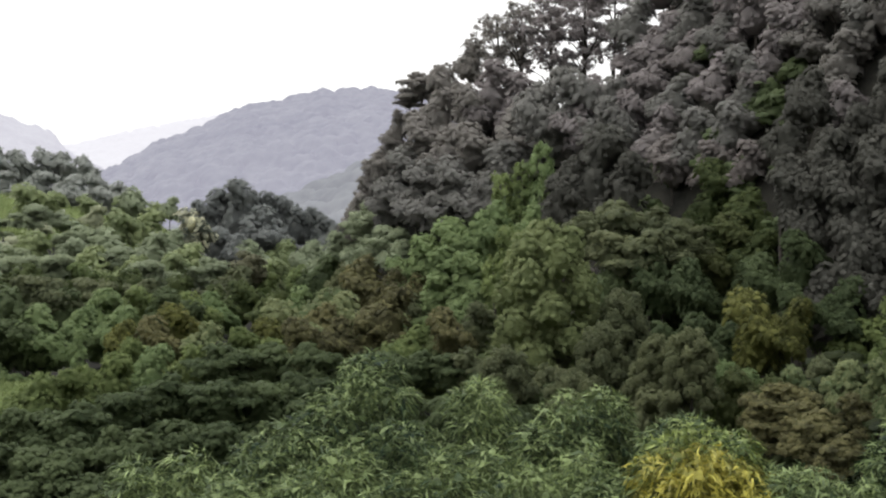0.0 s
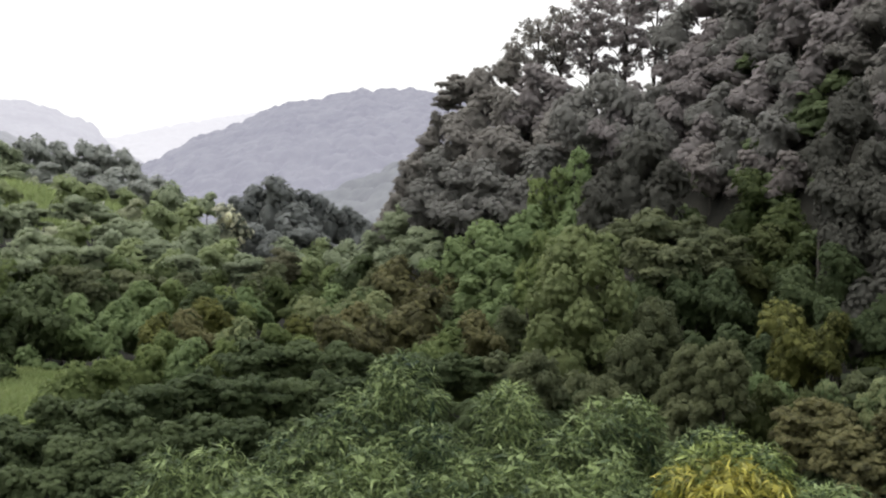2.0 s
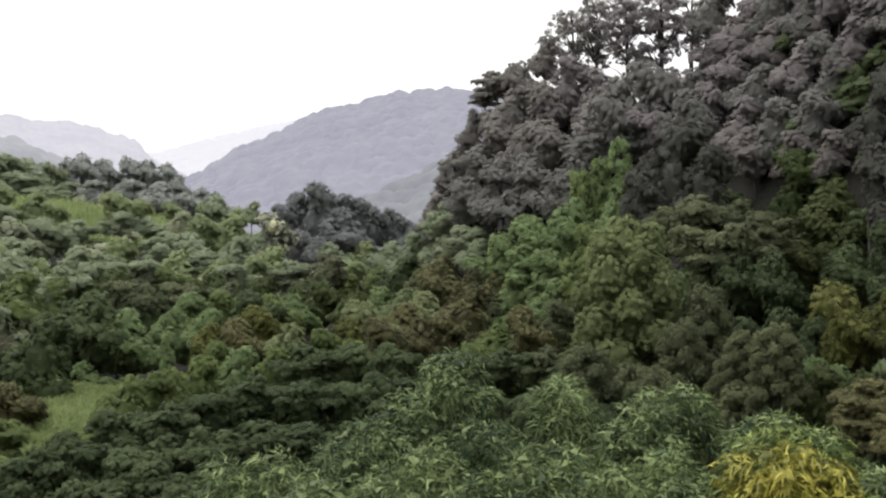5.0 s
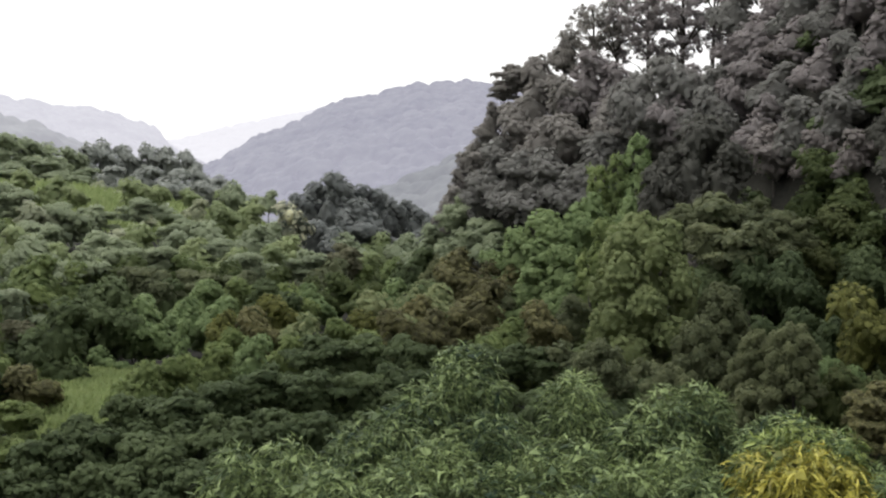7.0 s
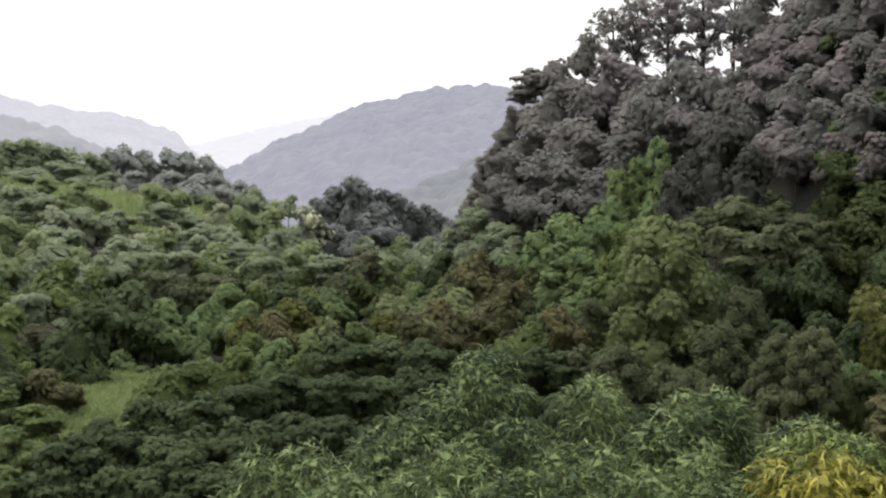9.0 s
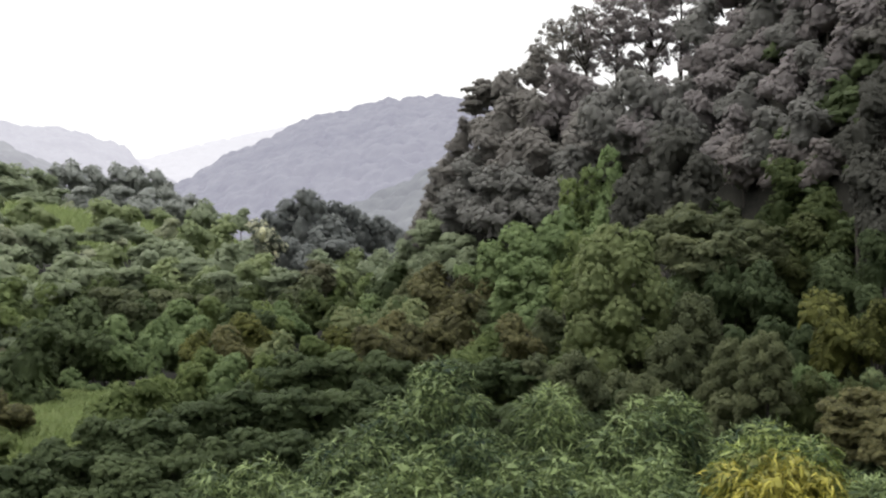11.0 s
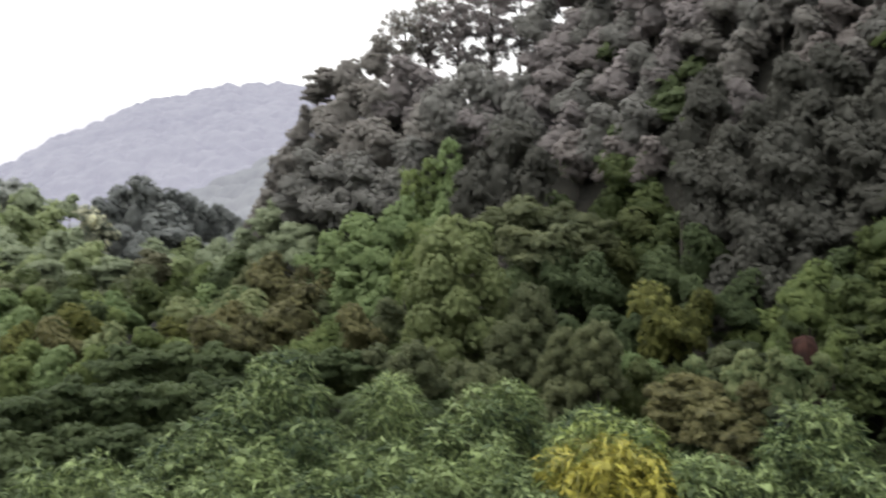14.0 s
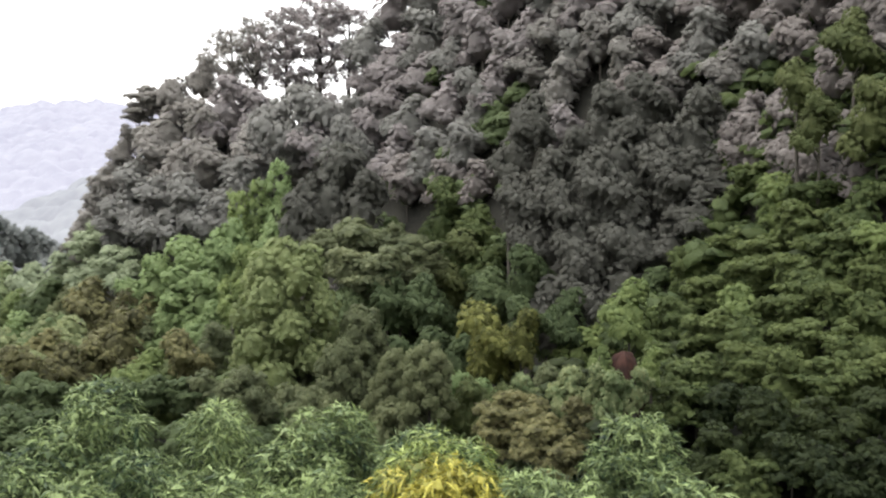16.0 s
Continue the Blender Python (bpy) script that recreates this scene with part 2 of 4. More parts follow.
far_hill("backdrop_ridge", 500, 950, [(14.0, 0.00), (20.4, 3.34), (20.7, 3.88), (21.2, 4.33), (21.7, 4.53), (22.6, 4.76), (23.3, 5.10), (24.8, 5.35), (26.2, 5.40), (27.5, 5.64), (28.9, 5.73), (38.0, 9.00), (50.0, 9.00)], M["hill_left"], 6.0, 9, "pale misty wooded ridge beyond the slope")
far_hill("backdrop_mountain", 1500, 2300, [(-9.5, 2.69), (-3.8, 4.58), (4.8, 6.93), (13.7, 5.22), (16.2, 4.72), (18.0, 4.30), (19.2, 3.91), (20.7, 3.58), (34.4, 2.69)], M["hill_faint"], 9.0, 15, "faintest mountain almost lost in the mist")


# ---------- plants ----------
def unit(v):
    return v / np.maximum(np.linalg.norm(v, axis=-1, keepdims=True), 1e-6)


def dome_points(around, rings, low):
    """Directions over a dome from its top down to the level low, and the triangles between them."""
    pts, tri = [(0.0, 0.0, 1.0)], []
    for i in range(1, rings + 1):
        z = 1 - (1 - low) * (i / rings) ** 1.15
        for j in range(around):
            a = 6.2832 * (j + 0.5 * (i % 2)) / around
            r = math.sqrt(max(0.0, 1 - z * z))
            pts.append((r * math.cos(a), r * math.sin(a), z))
    for j in range(around):
        tri.append((0, 1 + j, 1 + (j + 1) % around))
    for i in range(rings - 1):
        for j in range(around):
            a, b = 1 + i * around + j, 1 + i * around + (j + 1) % around
            c, d = a + around, b + around
            tri += [(a, c, d), (a, d, b)]
    return np.array(pts), np.array(tri)


def boughs_of(shape, radius, z0, z1, rng):
    """The leafy masses of a crown: centre, width and height of each."""
    tall, out = z1 - z0, []

    def mass(h, o, q, a, b):
        out.append((o * radius * math.cos(q), o * radius * math.sin(q), z0 + h * tall, a * radius, b * tall))

    turn = rng.uniform(0, 6.28)
    if shape == "dome":
        mass(0.42, 0.06, turn, 0.62, 0.38)
        mass(0.74, 0.16, turn + 1, 0.38, 0.24)
        for i in range(17):
            h = 0.1 + 0.78 * ((i * 0.618 + rng.uniform(0, 0.1)) % 1)
            o = 0.68 * math.sqrt(max(0.1, 1 - (1.7 * (h - 0.38)) ** 2)) * rng.uniform(0.85, 1.1)
            mass(h, o, turn + i * 2.4, rng.uniform(0.2, 0.42), rng.uniform(0.08, 0.17))
    elif shape == "cone":
        mass(0.42, 0, 0, 0.6, 0.4)
        mass(0.8, 0.05, turn, 0.3, 0.19)
        for i in range(26):
            h = 0.04 + 0.84 * i / 25
            o = 0.74 * (1 - h ** 4) + 0.03
            mass(h, o * rng.uniform(0.85, 1.08), turn + i * 2.4, rng.uniform(0.24, 0.34) * (1.1 - 0.35 * h), rng.uniform(0.09, 0.13))
    elif shape == "layers":
        mass(0.5, 0, 0, 0.5, 0.36)
        for i in range(28):
            o = 0.84 * math.sqrt(((i * 0.618) % 1)) * rng.uniform(0.85, 1.05)
            tier = rng.uniform(0, 1) ** 1.4
            h = (0.93 - 0.42 * o * o) * (1 - 0.75 * tier * (0.35 + 0.65 * o))
            mass(h, o, turn + i * 2.4, rng.uniform(0.2, 0.36), rng.uniform(0.05, 0.085))
    elif shape == "thin":
        for i in range(110):
            h = rng.uniform(0, 1) ** 0.8
            o = rng.uniform(0.25, 1.0) * math.sqrt(max(0.08, 1 - (2 * h - 0.9) ** 2 / 1.5))
            mass(h, o, i * 2.4, rng.uniform(0.06, 0.13), rng.uniform(0.02, 0.04))
    elif shape == "head":
        mass(0.4, 0, 0, 0.42, 0.34)
        for i in range(13):
            h = 0.06 + 0.86 * i / 12
            mass(h, (0.66 * (1 - h ** 1.8) + 0.05) * rng.uniform(0.8, 1.15), turn + i * 2.4, rng.uniform(0.22, 0.34), rng.uniform(0.09, 0.13))
    else:
        for i in range(9):
            h = 0.08 + 0.84 * i / 8
            mass(h, 0.35 * (1.05 - h) * rng.uniform(0.6, 1.2), turn + i * 2.4, 0.62 - 0.3 * h, 0.11)
    return out


def crown_arrays(seed, radius, z0, z1, shape, tuft, flat, leaves, leaf, droop):
    """A crown of tufts: every bough is covered with flattened tufts of its own, every tuft is fringed with small leaves."""
    rng = np.random.default_rng(seed)
    B = np.array(boughs_of(shape, radius, z0, z1, rng))
    C, N = [], []
    for i, (x, y, z, a, b) in enumerate(B):
        n = max(4, int(1.45 * (a * a + a * b) / (tuft * tuft)))
        k = np.arange(n) + 0.5
        uz, q = 1 - 1.55 * k / n, k * 2.39996 + rng.uniform(0, 6.28)
        r = np.sqrt(1 - np.clip(uz, -1, 1) ** 2)
        u = np.stack([r * np.cos(q), r * np.sin(q), uz], 1)
        u = unit(u + rng.normal(size=u.shape) * 0.12)
        p = np.array([x, y, z]) + u * np.array([a, a, b]) * rng.uniform(0.84, 1.04, (n, 1))
        inside = np.zeros(n, bool)
        for j, (x2, y2, z2, a2, b2) in enumerate(B):
            if j != i:
                inside |= ((p[:, 0] - x2) ** 2 + (p[:, 1] - y2) ** 2) / a2 ** 2 + ((p[:, 2] - z2) / b2) ** 2 < 0.72
        C.append(p[~inside]); N.append(unit(u / np.array([a, a, b]))[~inside])
    C, N = np.concatenate(C), np.concatenate(N)
    n = len(C)
    axis = unit(N * 0.55 + np.array([0, 0, 0.75]) + rng.normal(size=(n, 3)) * 0.16)
    e1 = unit(np.cross(axis, rng.normal(size=(n, 3))))
    e2 = np.cross(axis, e1)
    size = tuft * rng.uniform(0.62, 1.4, (n, 1))
    wide, narrow, high = size * rng.uniform(0.95, 1.3, (n, 1)), size * rng.uniform(0.7, 1.0, (n, 1)), size * flat * rng.uniform(0.8, 1.25, (n, 1))

    def on(u, grow):
        g = grow[..., None] if grow.ndim == 2 else grow
        off = u[..., :1] * e1[:, None] * wide[:, None] + u[..., 1:2] * e2[:, None] * narrow[:, None] + u[..., 2:] * axis[:, None] * high[:, None]
        nor = u[..., :1] * e1[:, None] / wide[:, None] + u[..., 1:2] * e2[:, None] / narrow[:, None] + u[..., 2:] * axis[:, None] / high[:, None]
        return C[:, None] + off * g, unit(nor)

    T, F = dome_points(5, 2, -0.35) if shape not in ("thin", "head") else dome_points(3, 1, 0.6)
    V, K = on(np.repeat(T[None], n, 0), rng.uniform(0.5, 0.92, (n, len(T))))
    F = (F[None] + np.arange(n)[:, None, None] * len(T)).reshape(-1, 3)
    out = unit(C - np.array([0, 0, z0 + 0.25 * (z1 - z0)]))
    own = 1.0 if shape == "head" else 0.16 if tuft > 0.42 else 0.3 if tuft > 0.36 or shape == "layers" else 0.42
    soft = (N * 0.4 + out * 0.35)[:, None]
    K = unit(K * own + soft + rng.normal(size=K.shape) * 0.16)
    # leaves on the tufts
    u = unit(rng.normal(size=(n, leaves, 3)) + np.array([0, 0, 0.5]))
    P, LN = on(u, rng.uniform(0.7, 1.14, (n, leaves)))
    P, LN = P.reshape(-1, 3), unit(LN * own + soft).reshape(-1, 3)
    m = len(P)
    t = unit(unit(np.cross(LN, rng.normal(size=(m, 3)))) + LN * rng.uniform(-0.1, 0.6, (m, 1)) + np.array([0, 0, -droop]))
    if shape == "head":
        t = unit(LN * 0.7 + unit(t) * 0.75 + np.array([0, 0, -droop]))
    s = unit(np.cross(LN + rng.normal(size=(m, 3)) * 0.45, t))
    L = leaf * rng.uniform(0.6, 1.4, (m, 1))
    W = L * (0.06 if shape == "head" else 0.13 if droop > 1 else 0.3)
    if shape == "head":
        mid = P + t * L * 0.38
        Q = np.stack([P, mid + s * W, mid - s * W, P + t * L * 0.92 + np.array([0, 0, -0.3]) * L * rng.uniform(0.3, 1.2, (m, 1))], 1)
        pick = np.array([[0, 1, 2], [2, 1, 3]])
    else:
        Q = np.stack([P - t * L * 0.35 + s * W, P + t * L * 0.65, P - t * L * 0.35 - s * W], 1)
        pick = np.array([[0, 1, 2]])
    each = Q.shape[1]
    back = (np.cross(Q[:, 1] - Q[:, 0], Q[:, 2] - Q[:, 0]) * LN).sum(1) < 0
    Q[back] = Q[back][:, [0, 2, 1, 3][:each]]
    LF = (np.arange(m)[:, None, None] * each + pick).reshape(-1, 3)
    LK = np.repeat(unit(LN + rng.normal(size=(m, 3)) * (0.5 if shape == "head" else 0.3)), each, 0)
    out_v, out_f, out_k = [V.reshape(-1, 3), Q.reshape(-1, 3)], [F, LF + n * len(T)], [K.reshape(-1, 3), LK]
    count = n * len(T) + m * each
    if shape not in ("thin", "plume", "head"):
        T, F = dome_points(6, 3, -0.95)
        for x, y, z, a, b in B:
            out_v.append(np.array([x, y, z]) + T * np.array([a, a, b]) * 0.74)
            out_f.append(F + count)
            out_k.append(unit(T))
            count += len(T)
    return np.concatenate(out_v), np.concatenate(out_f), B[:, :3], np.concatenate(out_k)


def tube(verts, faces, pts, r0, r1, sides=6):
    base = len(verts)
    for i, p in enumerate(pts):
        r = r0 + (r1 - r0) * i / (len(pts) - 1)
        for j in range(sides):
            a = 6.2832 * j / sides
            verts.append((p[0] + r * math.cos(a), p[1] + r * math.sin(a), p[2]))
    for i in range(len(pts) - 1):
        for j in range(sides):
            a, b = base + i * sides + j, base + i * sides + (j + 1) % sides
            faces.append((a, b, b + sides, a + sides))


def trunk_mesh(name, seed, tips, height, r, material, limbs=6):
    """A tapered, slightly bent trunk with limbs that reach for the boughs of the crown."""
    rng = random.Random(seed)
    v, f = [], []
    bend = (rng.uniform(-0.05, 0.05) * height, rng.uniform(-0.05, 0.05) * height)
    stem = [(bend[0] * math.sin(k * 2.2), bend[1] * math.sin(k * 1.8), -0.5 + (height + 0.5) * k) for k in (0, 0.12, 0.3, 0.5, 0.75, 1)]
    tube(v, f, stem, r, r * 0.3, 7)
    for c in list(tips)[1::max(1, len(tips) // limbs)]:
        s = min(stem, key=lambda p: abs(p[2] - (c[2] - 0.18 * height)))
        m = [(s[i] * 0.55 + c[i] * 0.45) + (0.04 * height if i == 2 else 0) for i in range(3)]
        tube(v, f, [s, m, tuple(c)], r * 0.42, r * 0.1, 4)
    me = quads_mesh(name, v, f, material)
    me.polygons.foreach_set("use_smooth", np.ones(len(f), bool))
    return me


# kinds: crown radius, foot and top of the crown, form, tuft radius, flatness of the tufts, leaves on a tuft, leaf length, droop
FORMS = {
    "dome": (3.0, 0.6, 6.0, "dome", 0.33, 0.52, 13, 0.18, 0.2),
    "dome_far": (3.0, 0.6, 5.8, "dome", 0.37, 0.5, 10, 0.21, 0.2),
    "dome_small": (3.0, 0.4, 5.0, "dome", 0.46, 0.48, 8, 0.28, 0.2),
    "thin": (3.6, 3.0, 9.5, "thin", 0.3, 0.6, 15, 0.24, 0.3),
    "cone": (2.8, 0.4, 7.4, "cone", 0.175, 0.75, 8, 0.12, 0.05),
    "umbrella": (3.2, 0.8, 5.6, "layers", 0.31, 0.48, 9, 0.19, 0.15),
    "bush": (1.6, -0.2, 2.9, "dome", 0.19, 0.65, 10, 0.13, 0.3),
    "plume": (1.4, 0.4, 7.0, "plume", 0.26, 0.8, 22, 0.3, 1.1),
}
LABEL = {
    "dark": "dark green leafy", "green": "mid-green leafy", "leafy": "full green leafy", "sunlit": "light olive-green", "sage": "soft sage-green", "deep": "deep green, shady", "fresh": "fresh light-green leafy", "lime": "yellow-green drooping",
    "olive": "dull olive-green", "yellowish": "olive and yellow-tipped", "brown": "brownish, part-dry", "vine": "brown-green, vine-smothered",
    "vinegreen": "green, vine-smothered", "hill": "haze-greyed brown-green", "hilldark": "haze-greyed brown-grey", "brownhill": "haze-greyed warm brown-green", "hillgreen": "haze-muted green",
    "grey": "haze-greyed green", "slate": "dark grey-green, heavy-boughed", "dusk": "dusky, hazy", "mist": "grey-green, misty", "haze": "soft green, hazy", "hazedark": "deep green, hazy", "hazeolive": "pale olive, hazy", "pale": "dark, pale-flowering"}
KIND = {
    "dome": ("tree", "round-crowned broadleaf tree on the valley floor"), "dome_far": ("tree", "broadleaf tree on the wooded slope"),
    "dome_small": ("tree", "distant broadleaf tree on the valley side"), "cone": ("tree", "tall tapering tree rising above its neighbours"),
    "thin": ("tree", "sparse-crowned tree standing against the sky"), "umbrella": ("tree", "flat-topped tree with layered boughs"), "bush": ("bush", "dense bush covered in small leaves"),
    "plume": ("bamboo", "arching bamboo clump among the trees")}
NAME = {"dome": "broadleaf_tree", "dome_far": "broadleaf_tree", "dome_small": "broadleaf_tree", "cone": "tall_tree", "thin": "sparse_tree", "umbrella": "flat_topped_tree",
        "bush": "bush", "plume": "bamboo_clump"}
shapes, crowns = {}, {}
stand = []
dice = random.Random(11)


def plant(form, tone, az, d, top, width):
    """Set a plant on the ground at a bearing (degrees, left positive) and distance; top: level of its tip, width: crown in metres."""
    radius, z0, z1, shape, tuft, flat, leaves, leaf, droop = FORMS[form]
    x, y = polar(az, d)
    g = float(ground_z(x, y)) - 0.1
    s = width / (2 * radius)
    high = top - g
    sz = min(s * (1.6 if form == "plume" else 1.45 if shape == "dome" else 1.15), high / z1)
    lift = high - z1 * sz
    v = dice.randrange(4)
    seed = (sum(map(ord, form)) * 13 + v * 101) % 9973
    if (form, v) not in shapes:
        shapes[form, v] = crown_arrays(seed, radius, z0, z1, shape, tuft, flat, leaves, leaf, droop)
    V, F, tips, K = shapes[form, v]
    if (form, tone, v) not in crowns:
        crowns[form, tone, v] = quads_mesh("crown", V, F, M[tone], K)
    top_ob = new(NAME[form])
    top_ob.matrix_basis = pose(x, y, g, 0, 0, dice.uniform(0, 360))
    cr = new("crown", crowns[form, tone, v])
    cr.parent, cr.location, cr.scale = top_ob, (0, 0, lift), (s, s, sz)
    tr = new("trunk", trunk_mesh("trunk", seed, tips * np.array([s, s, sz]) + np.array([0, 0, lift]), lift + z1 * sz * (0.85 if form == "thin" else 0.55), (0.03 + 0.013 * high) * (1.7 if form == "thin" else 1), M["bark"], 14 if form == "thin" else 6))
    tr.parent = top_ob
    stand.append((x, y, s * radius))
    cat, words = KIND[form]
    return tagged(top_ob, LABEL[tone] + " " + words, cat, group=NAME[form] + "s of the valley")


def free(x, y, gap):
    return all((x - a) ** 2 + (y - b) ** 2 > (gap + 0.45 * r) ** 2 for a, b, r in stand)


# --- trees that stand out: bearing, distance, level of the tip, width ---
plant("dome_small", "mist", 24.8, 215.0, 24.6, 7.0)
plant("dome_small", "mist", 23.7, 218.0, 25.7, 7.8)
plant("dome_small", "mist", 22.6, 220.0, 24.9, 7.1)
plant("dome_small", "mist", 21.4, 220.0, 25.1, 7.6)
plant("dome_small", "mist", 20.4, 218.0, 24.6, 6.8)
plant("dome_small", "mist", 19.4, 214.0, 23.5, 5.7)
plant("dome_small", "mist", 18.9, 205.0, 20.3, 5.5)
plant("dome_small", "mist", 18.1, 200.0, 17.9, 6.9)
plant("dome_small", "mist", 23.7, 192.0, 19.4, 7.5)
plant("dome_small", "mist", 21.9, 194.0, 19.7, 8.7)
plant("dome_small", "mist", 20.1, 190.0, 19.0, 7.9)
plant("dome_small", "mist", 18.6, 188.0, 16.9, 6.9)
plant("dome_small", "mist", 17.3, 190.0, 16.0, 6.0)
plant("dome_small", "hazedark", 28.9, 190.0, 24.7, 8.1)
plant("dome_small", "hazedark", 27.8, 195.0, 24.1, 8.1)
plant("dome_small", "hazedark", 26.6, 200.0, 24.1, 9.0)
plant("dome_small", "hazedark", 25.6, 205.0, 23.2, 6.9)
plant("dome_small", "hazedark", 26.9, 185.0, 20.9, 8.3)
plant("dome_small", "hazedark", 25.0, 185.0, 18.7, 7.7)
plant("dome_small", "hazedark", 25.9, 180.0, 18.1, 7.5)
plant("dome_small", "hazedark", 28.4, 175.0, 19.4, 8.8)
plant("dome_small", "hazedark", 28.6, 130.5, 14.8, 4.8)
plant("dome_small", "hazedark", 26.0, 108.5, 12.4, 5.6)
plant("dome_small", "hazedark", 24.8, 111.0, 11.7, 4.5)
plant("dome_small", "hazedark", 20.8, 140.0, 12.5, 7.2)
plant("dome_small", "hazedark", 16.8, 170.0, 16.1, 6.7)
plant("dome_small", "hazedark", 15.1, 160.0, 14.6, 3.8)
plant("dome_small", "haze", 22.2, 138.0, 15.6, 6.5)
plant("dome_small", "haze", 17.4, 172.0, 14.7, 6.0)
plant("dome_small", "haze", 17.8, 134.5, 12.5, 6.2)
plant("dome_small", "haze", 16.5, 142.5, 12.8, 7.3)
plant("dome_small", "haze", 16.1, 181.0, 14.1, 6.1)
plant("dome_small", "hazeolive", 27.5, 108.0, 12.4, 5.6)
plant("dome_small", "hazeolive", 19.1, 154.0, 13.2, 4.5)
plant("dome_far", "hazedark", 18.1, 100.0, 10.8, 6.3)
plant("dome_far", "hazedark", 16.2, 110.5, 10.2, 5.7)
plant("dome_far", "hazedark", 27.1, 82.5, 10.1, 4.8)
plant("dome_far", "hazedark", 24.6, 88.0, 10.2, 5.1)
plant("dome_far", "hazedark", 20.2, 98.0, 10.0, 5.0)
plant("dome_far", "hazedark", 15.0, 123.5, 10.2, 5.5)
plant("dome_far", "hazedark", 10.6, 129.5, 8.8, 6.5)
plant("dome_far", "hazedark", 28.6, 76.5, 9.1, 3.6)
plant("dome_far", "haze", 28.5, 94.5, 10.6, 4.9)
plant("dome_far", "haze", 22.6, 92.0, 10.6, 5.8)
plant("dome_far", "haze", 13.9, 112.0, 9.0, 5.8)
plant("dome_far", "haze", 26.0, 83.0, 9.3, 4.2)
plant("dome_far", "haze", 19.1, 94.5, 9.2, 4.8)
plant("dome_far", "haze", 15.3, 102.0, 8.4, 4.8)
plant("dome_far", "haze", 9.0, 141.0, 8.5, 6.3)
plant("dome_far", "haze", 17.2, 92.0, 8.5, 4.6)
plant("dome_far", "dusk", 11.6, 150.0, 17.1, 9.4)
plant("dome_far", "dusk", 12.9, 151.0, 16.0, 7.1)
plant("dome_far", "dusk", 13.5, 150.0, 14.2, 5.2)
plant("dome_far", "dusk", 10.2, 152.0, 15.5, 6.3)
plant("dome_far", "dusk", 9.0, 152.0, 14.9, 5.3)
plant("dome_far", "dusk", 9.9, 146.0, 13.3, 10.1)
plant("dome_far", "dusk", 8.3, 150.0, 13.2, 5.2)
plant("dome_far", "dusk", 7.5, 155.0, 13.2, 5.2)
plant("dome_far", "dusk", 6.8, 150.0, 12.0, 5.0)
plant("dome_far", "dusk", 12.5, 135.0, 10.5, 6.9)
plant("dome_far", "dusk", 11.2, 130.0, 9.5, 6.1)
plant("dome_far", "dusk", 6.3, 140.0, 10.5, 4.7)
plant("dome_far", "pale", 14.0, 130.0, 12.8, 6.4)
plant("umbrella", "brown", 11.2, 107.5, 8.2, 6.7)
plant("dome_far", "olive", 11.6, 93.5, 7.4, 5.2)
plant("dome_far", "haze", 9.9, 113.0, 7.1, 5.8)
plant("dome_far", "haze", 9.5, 143.5, 7.3, 4.8)
plant("umbrella", "hazedark", 4.3, 107.5, 13.3, 6.7)
plant("umbrella", "hazedark", 3.2, 98.5, 11.2, 5.5)
plant("dome_far", "hazedark", 6.1, 116.5, 10.2, 6.8)
plant("dome_far", "hazedark", 7.4, 128.5, 8.7, 6.0)
plant("dome_far", "hazedark", 4.5, 104.0, 10.0, 5.2)
plant("dome_far", "hazedark", 2.6, 95.0, 9.6, 4.3)
plant("dome_far", "dark", 6.8, 109.0, 7.7, 6.1)
plant("dome_far", "green", 8.0, 117.5, 6.3, 4.9)
plant("dome_far", "green", 8.6, 117.0, 5.2, 4.1)
plant("dome_far", "green", 10.0, 107.0, 5.9, 4.5)
plant("dome_far", "leafy", 11.2, 82.5, 6.8, 4.2)
plant("dome_far", "leafy", 12.5, 80.5, 6.5, 3.6)
plant("dome_far", "leafy", 9.6, 75.0, 6.4, 3.8)
plant("dome_far", "fresh", 8.4, 91.5, 5.6, 4.3)
plant("dome_far", "fresh", 12.7, 72.0, 6.6, 3.4)
plant("dome_far", "fresh", 11.5, 86.0, 5.5, 3.1)
plant("dome_far", "green", 25.7, 67.5, 8.6, 3.5)
plant("dome_far", "green", 27.4, 64.5, 9.2, 4.0)
plant("dome_far", "green", 28.2, 66.5, 8.4, 3.1)
plant("dome_far", "green", 24.5, 74.5, 8.5, 3.4)
plant("dome_far", "green", 19.9, 85.0, 8.3, 3.9)
plant("dome_far", "green", 17.0, 68.0, 7.5, 3.5)
plant("dome_far", "green", 27.4, 56.5, 8.1, 3.3)
plant("dome_far", "green", 13.8, 67.5, 7.0, 3.5)
plant("dome_far", "leafy", 22.6, 68.0, 9.0, 4.3)
plant("dome_far", "leafy", 16.9, 79.0, 7.9, 4.1)
plant("dome_far", "leafy", 15.0, 78.0, 7.5, 4.0)
plant("dome_far", "leafy", 18.7, 71.5, 7.9, 3.7)
plant("dome_far", "olive", 21.1, 66.5, 8.2, 3.7)
plant("dome", "dark", 23.2, 53.0, 8.5, 4.0)
plant("dome", "dark", 24.9, 55.0, 8.1, 3.4)
plant("dome", "dark", 20.8, 65.5, 7.6, 3.1)
plant("dome", "dark", 15.6, 62.5, 7.7, 3.6)
plant("dome", "dark", 26.3, 48.0, 8.1, 3.5)
plant("dome", "dark", 22.6, 54.0, 7.5, 3.0)
plant("dome", "dark", 14.4, 61.0, 7.0, 3.1)
plant("dome", "brown", 28.0, 54.0, 6.5, 3.1)
plant("dome", "brown", 24.5, 56.0, 6.2, 3.9)
